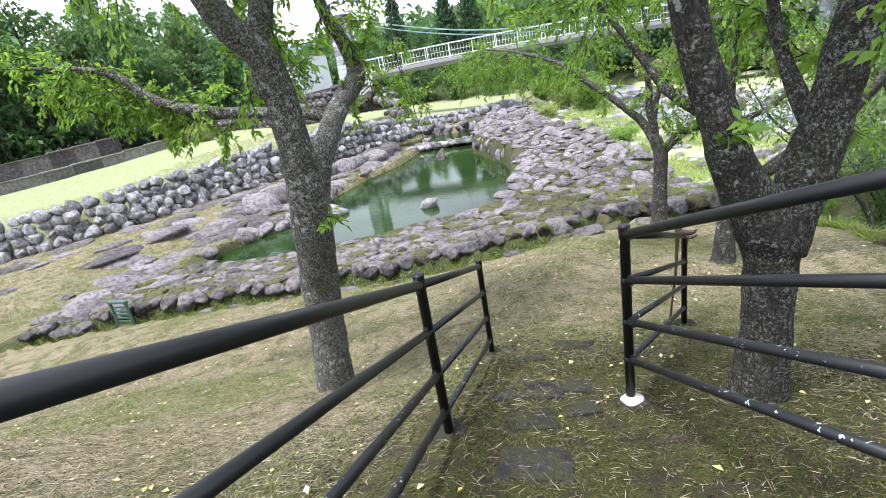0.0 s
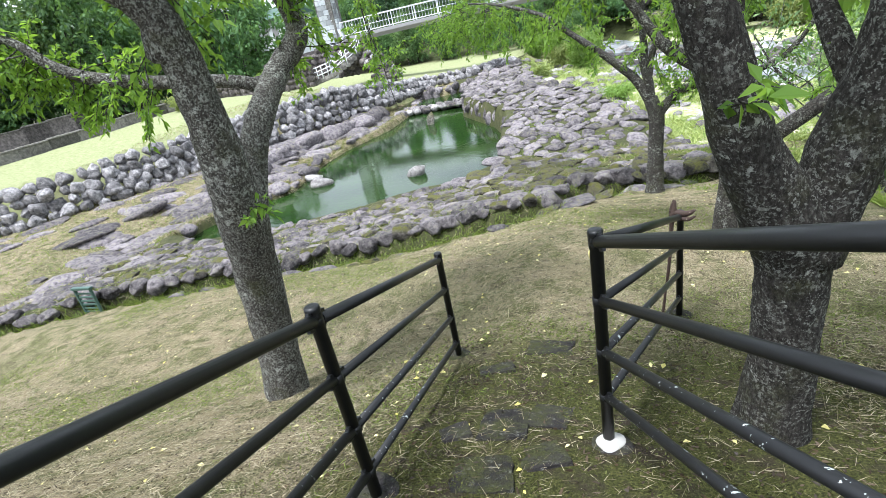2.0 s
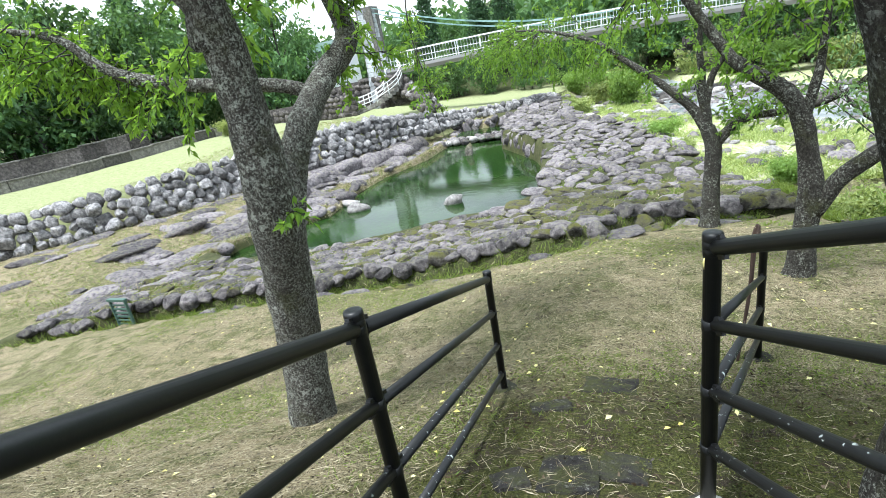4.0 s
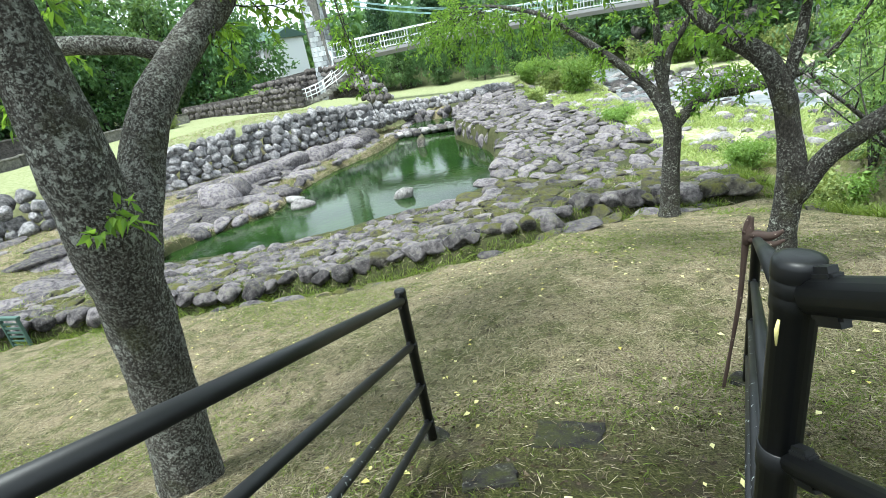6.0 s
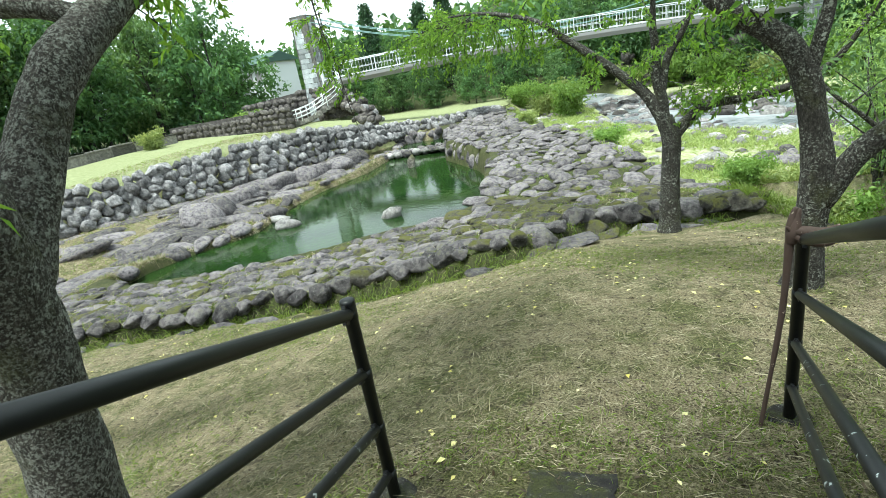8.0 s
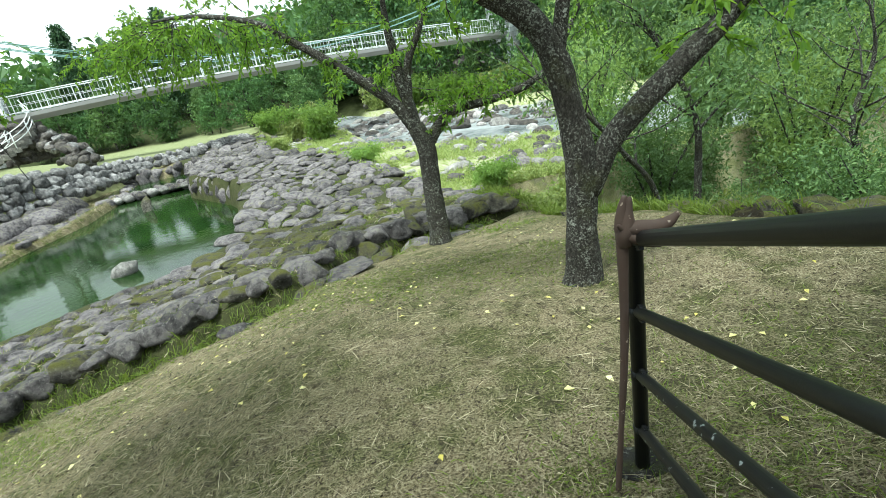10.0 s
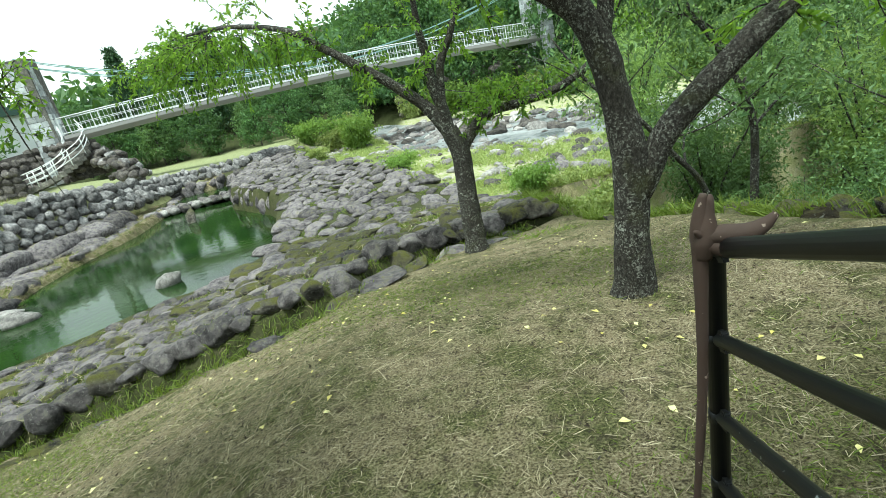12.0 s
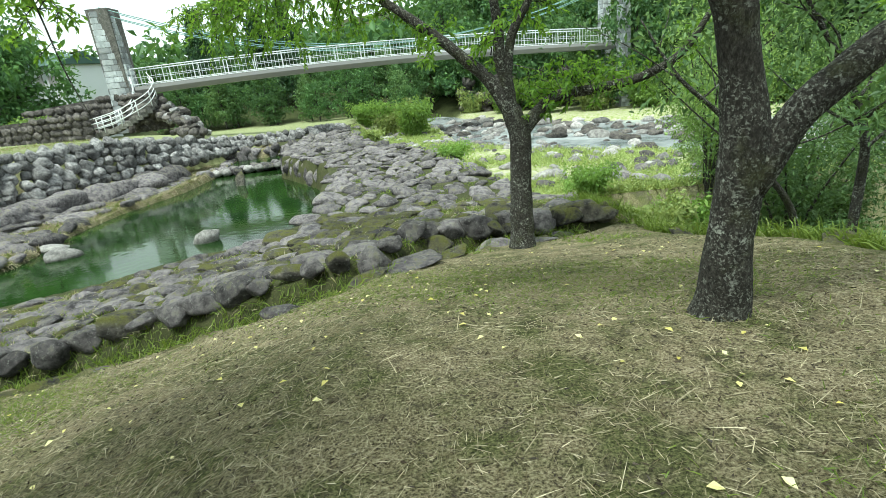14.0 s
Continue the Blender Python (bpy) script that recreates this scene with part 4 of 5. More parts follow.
cherry("cherry_tree", "cherry tree on the pond bank with one long bough", [
    ("trunk", T2_TRUNK, []), ("limb", T2_LEFT, []), ("limb", T2_UP, [(2.1, 11.9, 6.6, 0.03), (1.2, 11.5, 7.8, 0.03), (-0.6, 10.9, 8.3, 0.025), (-2.0, 10.5, 7.9, 0.02), (-2.5, 10.4, 7.0, 0.016), (-2.55, 10.4, 6.2, 0.012), (-2.4, 10.4, 5.4, 0.010), (-2.32, 10.4, 4.75, 0.007), (-2.2, 10.4, 4.25, 0.004)]), ("limb", T2_UP2, [(3.2, 12.2, 6.6, 0.015)]),
    ("limb", T2_RIGHT, [(5.3, 11.7, 5.3, 0.02)]),
], along_limb(T2_LEFT, 0.25, 1.0, 14, (-0.35, 0.1, 0.25), 1, 0.75, 0.6) + along_limb(T2_LEFT, 0.8, 1.0, 5, (-0.5, 0.1, -0.25), 3, 0.7, 0.5)
   + along_limb(T2_UP, 0.4, 1.0, 5, (-0.3, 0.1, 0.2), 2, 0.8, 0.7) + along_limb(T2_UP2, 0.5, 1.0, 4, (0.3, 0.0, 0.2), 2, 0.7, 0.7)
   + along_limb(T2_RIGHT, 0.12, 0.5, 6, (-0.1, -0.1, 0.6), 7, 0.45, 0.45) + along_limb(T2_RIGHT, 0.6, 1.0, 4, (0.3, 0, 0.2), 2, 0.6, 0.5)
   + [((2.2, 12, 6.5), (0, 0, 0.5), 16, 1.1, 0.8), ((3.1, 12.1, 6.4), (0.3, 0, 0.5), 14, 1.1, 0.8), ((5.2, 11.7, 5.2), (0.5, 0, 0.4), 9, 1.0, 0.8), ((-1.6, 14.9, 6.0), (-0.6, 0.3, -0.1), 16, 0.9, 0.6), ((-2.5, 10.4, 6.6), (-0.3, -0.1, -0.5), 5, 0.5, 0.5), ((-2.45, 10.4, 5.7), (0.2, 0, -0.5), 3, 0.5, 0.5), ((-2.35, 10.4, 5.0), (0.1, 0, -0.6), 2, 0.35, 0.4), ((-1.0, 10.8, 8.2), (0, 0, -0.2), 14, 0.9, 0.8),
      ((-2.1, 14.9, 5.9), (-0.7, 0.1, -0.45), 12, 1.05, 0.5), ((-1.5, 14.2, 5.95), (-0.5, 0, -0.6), 14, 1.0, 0.55), ((-0.9, 13.6, 5.9), (-0.3, 0, -0.7), 14, 0.95, 0.55), ((-0.3, 13.0, 5.8), (-0.2, 0, -0.55), 14, 0.8, 0.55), ((0.3, 12.4, 5.55), (-0.4, 0, -0.25), 8, 0.6, 0.6), ((0.9, 12.0, 5.2), (-0.3, 0, -0.2), 6, 0.5, 0.6), ((1.5, 11.85, 4.75), (-0.1, -0.1, -0.1), 6, 0.4, 0.6),
      ((-2.5, 10.4, 6.0), (-0.2, 0, -0.4), 7, 0.6, 0.6), ((-2.4, 10.4, 5.4), (0.5, 0.1, -0.15), 5, 0.6, 0.4), ((-2.4, 10.4, 5.3), (-0.4, 0, -0.4), 4, 0.5, 0.4)], 2)

T3_TRUNK = [(2.81, 7.51, 2.8, 0.16), (2.83, 7.49, 3.4, 0.119), (2.85, 7.48, 3.8, 0.124), (2.8, 7.5, 4.25, 0.099), (2.72, 7.51, 4.62, 0.097), (2.57, 7.56, 4.9, 0.09), (2.28, 7.64, 5.12, 0.076), (2.1, 7.7, 5.28, 0.062)]
T3_UP = [(2.74, 7.51, 4.56, 0.053), (2.79, 7.5, 4.83, 0.049), (2.83, 7.49, 5.04, 0.045), (2.85, 7.49, 5.24, 0.038)]
T3_RIGHT = [(2.88, 7.46, 3.6, 0.097), (3.08, 7.41, 3.98, 0.087), (3.34, 7.36, 4.22, 0.084), (3.58, 7.3, 4.43, 0.082), (3.82, 7.24, 4.62, 0.077), (3.97, 7.2, 4.78, 0.071), (4.12, 7.15, 4.97, 0.057)]
cherry("cherry_tree", "dark cherry tree forked low with pale lichen patches", [
    ("trunk", T3_TRUNK, [(1.5, 7.9, 6.2, 0.04), (0.9, 8.3, 7.0, 0.02)]), ("limb", T3_UP, [(2.9, 7.5, 6.3, 0.02)]), ("limb", T3_RIGHT, [(4.8, 7.0, 6.0, 0.04), (5.3, 7.1, 7.0, 0.015)]),
], along_limb(T3_TRUNK, 0.8, 1.0, 4, (-0.3, 0.2, 0.2), 2, 0.5, 0.6) + along_limb(T3_RIGHT, 0.6, 1.0, 5, (0.2, 0.1, 0.3), 2, 0.4, 0.6)
   # unseen top sprays, made dense to darken the grass below
   + [((1.3, 8.0, 6.7), (-0.3, 0.1, 0.2), 34, 1.3, 0.8), ((2.9, 7.3, 6.5), (0, -0.2, 0.3), 34, 1.3, 0.8), ((5.0, 7.0, 6.6), (0.4, 0, 0.1), 50, 1.4, 0.8)], 3)

T4_TRUNK = [(2.136, 3.261, 3.706, 0.194), (2.157, 3.254, 4.289, 0.148), (2.157, 3.256, 4.745, 0.146), (2.105, 3.235, 5.031, 0.16), (1.936, 3.149, 5.36, 0.116), (1.82, 3.096, 5.711, 0.103), (1.726, 3.054, 5.997, 0.09), (1.663, 3.022, 6.262, 0.081), (1.599, 3.001, 6.464, 0.066)]
T4_RIGHT = [(2.189, 3.236, 4.862, 0.136), (2.295, 3.26, 5.296, 0.134), (2.38, 3.274, 5.604, 0.116), (2.433, 3.286, 5.879, 0.111), (2.485, 3.299, 6.123, 0.095), (2.538, 3.311, 6.303, 0.082)]
T4_STUB = [(2.369, 3.305, 5.445, 0.058), (2.282, 3.453, 5.709, 0.048), (2.226, 3.612, 5.973, 0.038), (2.193, 3.719, 6.291, 0.03)]
# its two big top sprays are out of sight, added to shade the path
cherry("cherry_tree", "stout cherry tree beside the path, forked into two thick stems", [
    ("trunk", T4_TRUNK, [(1.439, 3.131, 7.459, 0.064), (1.116, 3.449, 8.518, 0.027)]), ("limb", T4_RIGHT, [(3.022, 3.578, 7.351, 0.064), (3.335, 3.905, 8.41, 0.027)]), ("branch", T4_STUB, []),
], [((1.331, 3.238, 7.989), (-0.1, 0.1, 0.2), 60, 1.5, 0.9), ((3.127, 3.688, 7.987), (0.3, 0.1, 0.1), 74, 1.6, 0.9), ((1.812, 2.958, 5.711), (0.2, -0.4, 0.1), 2, 0.2, 0.4), ((2.458, 3.034, 6.135), (0.0, -0.25, -0.5), 2, 0.25, 0.25)] + along_limb(T4_STUB, 0.3, 1, 3, (-0.2, 0.5, 0.1), 2, 0.4, 0.5), 4, 0.1)



# ---- woods, far trees and bushes ----
def cards(centres, radius, per, size, rng, up=0.35, slim=0.55):
    n = len(centres) * per
    c = np.repeat(centres, per, 0) + rng.normal(size=(n, 3)) * radius * np.array([1, 1, 0.7])
    d = unit(rng.normal(size=(n, 3)) + np.array([0, 0, -up]))
    L = rng.uniform(0.6, 1.3, n) * size
    return leaves(c, d, L, L * slim, rng, 0.55)


def broadleaf(name, seed, tall, wide, mat=None, lobes=12, per=7, size=0.45, clumps=34):
    rng = np.random.default_rng(seed)
    tree = empty(name, "leafy green woodland tree", "tree")
    trunk = spline([(0, 0, -0.4, 0.2), (0.1, 0.05, tall * 0.3, 0.15), (-0.05, 0.1, tall * 0.6, 0.09), (0.05, 0, tall * 0.9, 0.03)], 4)
    v, f = tube(trunk, 7)
    place("trunk", mesh_of("trunk", v, f, BARK, True), tree)
    centres, limbs = [], []
    for k in range(lobes):
        h = tall * (0.12 + 0.84 * (k + 0.5) / lobes)
        reach = wide * math.sin(math.pi * min(0.95, 0.18 + 0.8 * (k + 0.5) / lobes)) * rng.uniform(0.5, 1.0)
        a = k * 2.4 + rng.uniform(-0.4, 0.4)
        c = np.array([math.cos(a) * reach, math.sin(a) * reach, h])
        limbs.append(tube([(0, 0, h * 0.7, 0.06), (*(c * np.array([0.5, 0.5, 0.88])), 0.04), (*c, 0.015)], 5, cap=False))
        q = unit(rng.normal(size=(clumps, 3))) * (rng.random((clumps, 1)) ** 0.4) * np.array([wide * 0.52, wide * 0.52, tall * 0.13])
        centres.append(c + q)
    v, f = join_up(limbs)
    place("limb", mesh_of("limb", v, f, BARK, True), tree)
    v, f = cards(np.vstack(centres), 0.22, per, size, rng)
    place("crown", mesh_of("crown", v, f, mat or WOOD_LEAF), tree)
    return tree


def cedar(seed, tall):
    rng = np.random.default_rng(seed)
    tree = empty("cedar_tree", "tall dark green conifer in the wood", "tree")
    v, f = tube([(0, 0, -0.4, 0.22), (0, 0, tall * 0.5, 0.14), (0, 0, tall, 0.02)], 7)
    place("trunk", mesh_of("trunk", v, f, BARK, True), tree)
    centres = []
    for k in range(520):
        u = rng.random() ** 0.8
        r = (1 - u) ** 0.8 * tall * 0.25 * rng.uniform(0.35, 1.0) + 0.2
        a = rng.uniform(0, 6.283)
        centres.append((math.cos(a) * r, math.sin(a) * r, tall * (0.16 + 0.84 * u) - r * 0.25))
    v, f = cards(np.array(centres), 0.25, 8, 0.42, rng, 0.9)
    place("crown", mesh_of("crown", v, f, CEDAR_LEAF), tree)
    return tree


def spread_copies(first, spots, seed, group):
    rng = random.Random(seed)
    for k, (x, y, s) in enumerate(spots):
        m = Matrix.Translation((x, y, ground_at(x, y))) @ Matrix.Rotation(rng.uniform(0, 6.28), 4, "Z")
        ob = first[k % len(first)]
        if k >= len(first):
            ob = copy_thing(ob, m)
        ob.matrix_basis = m @ Matrix.Diagonal((s, s, s * rng.uniform(0.9, 1.12), 1))
        tagged(ob, group=group)


rng = random.Random(77)
wood_kinds = [broadleaf("woodland_tree", 201, 9.5, 3.4), broadleaf("woodland_tree", 202, 11, 3.6), broadleaf("woodland_tree", 203, 8.0, 3.6), broadleaf("woodland_tree", 204, 10, 3.0, WILLOW_LEAF)]
spots = []
# edge of the wood beyond the far lawn
for k in range(13):
    t = k / 12
    spots.append((-26 + 27 * t + rng.uniform(-1, 1), 61 - 7 * t + rng.uniform(-1, 1.5), rng.uniform(0.65, 0.95)))
for k in range(14):
    t = k / 13
    spots.append((-30 + 36 * t + rng.uniform(-1.5, 1.5), 68 - 3 * t + rng.uniform(-2, 2), rng.uniform(0.9, 1.15)))
# wood behind the low wall on the west
for k in range(16):
    t = k / 15
    spots.append((-47 + 15 * t + rng.uniform(-1.5, 1.5), 14 + 36 * t + rng.uniform(-1.5, 1.5), rng.uniform(0.85, 1.2)))
for k in range(12):
    t = k / 11
    spots.append((-54 + 16 * t + rng.uniform(-2, 2), 16 + 44 * t + rng.uniform(-2, 2), rng.uniform(1.1, 1.4)))
# across the river
for k in range(20):
    t = k / 19
    spots.append((4 + 30 * t + rng.uniform(-1.5, 1.5), 66 - 34 * t + rng.uniform(-1.5, 1.5), rng.uniform(0.6, 0.95)))
for k in range(22):
    t = k / 21
    spots.append((8 + 38 * t + rng.uniform(-2, 2), 76 - 44 * t + rng.uniform(-2, 2), rng.uniform(0.9, 1.3)))
# beyond the willows
spots += [(26, 22, 0.7), (29, 16, 0.7), (31, 10, 0.75), (24, 27, 0.65), (33, 4, 0.8), (28, 28, 0.75), (25, 10, 0.55), (24, 4, 0.6), (22, 16, 0.5), (27, -3, 0.7)]
spots = [(x, y, s * (0.55 if -8 < x < 2.5 and 52 < y < 72 else 0.58 if -30 < x <= -8 and 52 < y < 72 else 1.0)) for x, y, s in spots]
# a gap in the trees beside the house
spots = [(x, y, s) for x, y, s in spots if not (y > 42 and abs(x + 0.61 * y - 2.6) < 2.6)]
spread_copies(wood_kinds, spots, 5, "woodland trees")
cedars = [cedar(301, 13), cedar(302, 11)]
spots = [(-13, 66, 0.8), (-16.5, 68, 0.95), (-24, 70, 0.8), (-42, 52, 1.0), (-46, 44, 1.1), (-50, 38, 1.1), (-45, 30, 1.0), (20, 78, 1.1), (26, 72, 1.2), (33, 66, 1.2), (40, 58, 1.2), (48, 48, 1.2), (30, 84, 1.3)]
spread_copies(cedars, spots, 6, "conifers")


def far_woods():
    rng = np.random.default_rng(91)
    n = 2600
    q = np.column_stack([rng.uniform(-70, 95, n * 3), rng.uniform(30, 130, n * 3)])
    keep = ((q[:, 1] > 72) | (q[:, 0] * 0.8 + q[:, 1] * 0.6 > 62)) & (q[:, 1] > 40 - 0.2 * q[:, 0])
    q = q[keep][:n]
    z = height(q[:, 0], q[:, 1])
    c = np.column_stack([q, z + rng.uniform(1, 7.5, len(q))])
    v, f = cards(c, 1.5, 14, 1.5, rng)
    tagged(place("far_woods", mesh_of("far_woods", v, f, WOOD_LEAF)), "wooded hillside beyond the river", "woods", kind="stuff")


far_woods()


def bush(name, seed, tall, wide, mat, label, stems=7, size=0.105, per=19, clumps=54, slim=0.38):
    rng = np.random.default_rng(seed)
    thing = empty(name, label, "bush")
    parts, centres = [], []
    for k in range(stems):
        a = k * 2.4 + rng.uniform(-0.3, 0.3)
        tip = np.array([math.cos(a) * wide * rng.uniform(0.3, 0.9), math.sin(a) * wide * rng.uniform(0.3, 0.9), tall * rng.uniform(0.65, 1.0)])
        line = spline([(0.08 * math.cos(a), 0.08 * math.sin(a), -0.2, 0.035), (*(tip * np.array([0.3, 0.3, 0.45])), 0.026), (*tip, 0.008)], 6)
        parts.append(tube(line, 5, cap=False))
        for j in range(clumps):
            u = rng.uniform(0.3, 1.05)
            i = min(len(line) - 1, int(u * (len(line) - 1)))
            centres.append(line[i][:3] + rng.normal(size=3) * np.array([0.35, 0.35, 0.26]) * wide * 0.55)
    v, f = join_up(parts)
    place("stem", mesh_of("stem", v, f, BARK, True), thing)
    v, f = cards(np.array(centres), 0.12, per, size, rng, 0.2, slim)
    place("foliage", mesh_of("foliage", v, f, mat), thing)
    return thing


willows = [bush("willow_bush", 401, 3.4, 1.7, WILLOW_LEAF, "grey-green willow bush with thin bare stems", 8), bush("willow_bush", 402, 2.6, 1.5, WILLOW_LEAF, "grey-green willow bush with thin bare stems", 7), bush("willow_bush", 403, 4.4, 1.9, PALE_WILLOW, "pale yellow-green willow bush with thin bare stems", 8)]
spots = [(7.6, 13.5, 1.0), (9.5, 11.0, 1.0), (8.2, 16.8, 0.9), (11.5, 14.0, 1.0), (10.5, 8.2, 0.9), (13.0, 10.5, 1.1), (9.8, 5.0, 0.9), (13.5, 6.0, 1.1), (12.5, 18.0, 0.9), (16.0, 13.0, 1.2), (17, 8, 1.2), (12, 2.0, 1.1), (7.2, 10.6, 0.55), (15.5, 18.5, 1.0), (6.9, 15.0, 0.8), (8.6, 9.2, 0.8), (9.0, 14.6, 1.0), (10.3, 12.4, 1.0), (11.2, 16.2, 1.0), (14.5, 15.5, 1.1), (11.8, 6.2, 1.0), (10.6, 3.2, 1.0), (15.2, 4.0, 1.2), (18.5, 15.5, 1.2), (14.2, 8.2, 1.2)]
spread_copies(willows, spots, 7, "willow bushes")
def slender_tree(line, seed, label, forks, leafy):
    rng = np.random.default_rng(seed)
    tree = empty("slender_tree", label, "tree", group="slender riverside trees")
    trunk = spline(line, 6)
    v, f = tube(trunk, 8, 0.12, seed)
    place("trunk", mesh_of("trunk", v, f, BARK, True), tree)
    twigs, centres = [], []
    for k in range(forks):
        q = trunk[int(len(trunk) * (0.35 + 0.6 * k / forks))]
        d = unit(np.array([math.cos(k * 2.4 + seed), math.sin(k * 2.4 + seed), 0.75 + rng.uniform(-0.2, 0.3)]))
        L = rng.uniform(0.9, 1.9)
        e = q[:3] + d * L + rng.normal(size=3) * 0.12
        m = (q[:3] + e) / 2 + rng.normal(size=3) * 0.08
        twigs.append(tube(spline([(*q[:3], q[3] * 0.5), (*m, q[3] * 0.3), (*e, 0.006)], 4), 5, cap=False))
        for u in np.linspace(0.4, 1.0, 9):
            centres.append(q[:3] + (e - q[:3]) * u + rng.normal(size=3) * 0.2)
    v, f = join_up(twigs)
    place("limb", mesh_of("limb", v, f, BARK, True), tree)
    v, f = cards(np.array(centres), 0.2, leafy, 0.12, rng, 0.2, 0.38)
    place("crown", mesh_of("crown", v, f, WILLOW_LEAF), tree)
    return tree


slender_tree([(6.75, 11.2, ground_at(6.75, 11.2) - 0.2, 0.075), (6.8, 11.2, 2.3, 0.06), (6.7, 11.15, 3.1, 0.05), (6.35, 11.2, 3.9, 0.04), (5.9, 11.4, 4.8, 0.025), (5.6, 11.6, 5.8, 0.012)], 31, "slim dark-stemmed tree among the willows", 12, 22)
slender_tree([(6.6, 11.6, ground_at(6.6, 11.6) - 0.2, 0.055), (6.2, 11.5, 1.9, 0.05), (5.6, 11.4, 2.7, 0.042), (5.0, 11.3, 3.4, 0.034), (4.4, 11.4, 4.0, 0.024), (4.0, 11.6, 4.7, 0.01)], 32, "bare grey stem leaning out of the willows", 9, 12)
slender_tree([(9.2, 10.4, ground_at(9.2, 10.4) - 0.2, 0.07), (9.3, 10.4, 1.6, 0.055), (9.0, 10.5, 2.6, 0.045), (9.4, 10.6, 3.6, 0.03), (9.2, 10.7, 4.6, 0.012)], 33, "pale bare-branched small tree among the willows", 12, 8)
greens = [bush("green_bush", 411, 1.7, 1.3, FRESH_LEAF, "dense fresh green bush on the river meadow", 8, 0.18, 9, 56, 0.5), bush("green_bush", 412, 1.3, 1.1, WEED, "dense fresh green bush on the river meadow", 8, 0.18, 9, 56, 0.5)]
spots = [(0.4, 43, 1.3), (-1.5, 46, 1.2), (2.2, 26.4, 0.6), (-2.5, 41.5, 0.8), (-0.6, 47.5, 1.3), (3.0, 24.0, 0.45), (5.5, 19.5, 0.5), (6.3, 17.2, 0.6), (4.5, 15.2, 0.4), (-27.5, 33, 0.9), (-24.5, 40, 1.1), (-1.0, 52, 1.4), (-4, 53, 1.2), (5.4, 13.6, 0.55), (6.2, 14.8, 0.6), (5.9, 12.6, 0.5), (7.0, 12.2, 0.6), (5.6, 16.4, 0.5), (12, 50.5, 1.5), (15.5, 48, 1.6), (19, 46, 1.6), (22, 43, 1.7), (25, 40, 1.7), (28, 37, 1.7), (9, 54.5, 1.5), (6.5, 59, 1.5), (31, 33, 1.7), (33, 28, 1.8)]
spread_copies(greens, spots, 8, "meadow bushes")


# ---- stuff on the ground ----
def scatter(name, label, n, region, size, width, mat, seed, upright, category, bend=0.3):
    rng = np.random.default_rng(seed)
    pts = np.zeros((0, 2))
    while len(pts) < n:
        q = region(rng, n)
        pts = np.vstack([pts, q])
    pts = pts[:n]
    z = height(pts[:, 0], pts[:, 1])
    root = np.column_stack([pts, z + 0.004])
    d = rng.normal(size=(n, 3)) * np.array([1, 1, 0.25]) + np.array([0, 0, upright])
    d[:, 2] = np.abs(d[:, 2])
    d = unit(d)
    # lying blades follow the slope
    zx = height(pts[:, 0] + 0.1, pts[:, 1]) - z
    zy = height(pts[:, 0], pts[:, 1] + 0.1) - z
    d[:, 2] += (d[:, 0] * zx + d[:, 1] * zy) / 0.1
    L = rng.uniform(0.5, 1.5, n) * size
    v, f = blades(root, unit(d), L, np.full(n, width) * rng.uniform(0.6, 1.4, n), rng, bend)
    return tagged(place(name, mesh_of(name, v, f, mat)), label, category, kind="stuff")


def on_lawn(rng, n, x0=-9, x1=7, y0=-1.5, y1=12.5, power=1.0, patch=None):
    q = np.column_stack([rng.uniform(x0, x1, n), y0 + (y1 - y0) * rng.random(n) ** power])
    ok = (q[:, 1] < interp(q[:, 0], EDGE) - 0.05) & (q[:, 0] < interp(q[:, 1], EAST) - 0.1)
    if patch is not None:
        ok &= (np.sin(q[:, 0] * patch + 2 * np.sin(q[:, 1] * patch * 0.6)) + np.sin(q[:, 1] * patch * 1.3 + 1.1) + rng.normal(size=n) * 0.5) > 0.7
    ok &= ~((np.abs(q[:, 0] - 1.3) < 1.3) & (q[:, 1] < 4.8) & (rng.random(n) < 0.9))
    return q[ok]


scatter("dry_straw", "dry cut grass lying over the lawn", 125000, lambda r, n: on_lawn(r, n, -8, 6, 0.5, 11, power=1.3, patch=None), 0.05, 0.003, STRAW, 1, 0.18, "cut grass", 0.05)
scatter("brown_litter", "dark brown bits of dead leaves and stalks in the lawn", 36000, lambda r, n: on_lawn(r, n, -7, 6.5, 0.5, 11, power=1.25, patch=None), 0.022, 0.007, LITTER, 21, 0.12, "litter", 0.02)
scatter("straw_wisps", "long pale wisps of dry grass", 13000, lambda r, n: on_lawn(r, n, power=1.2, patch=None), 0.12, 0.003, STRAW, 2, 0.08, "cut grass", 0.03)
scatter("short_grass", "short green grass growing through the cuttings", 60000, lambda r, n: on_lawn(r, n, power=1.25, patch=1.1), 0.05, 0.005, GRASS, 3, 0.9, "grass", 0.2)


def on_path(rng, n):
    q = np.column_stack([rng.uniform(-0.6, 4.2, n), rng.uniform(0.6, 5.6, n)])
    keep = (np.sin(q[:, 0] * 4.1 + 2 * np.sin(q[:, 1] * 2.3)) + np.sin(q[:, 1] * 5.3 + q[:, 0]) + rng.normal(size=n) * 0.5) > -0.1
    return q[keep]


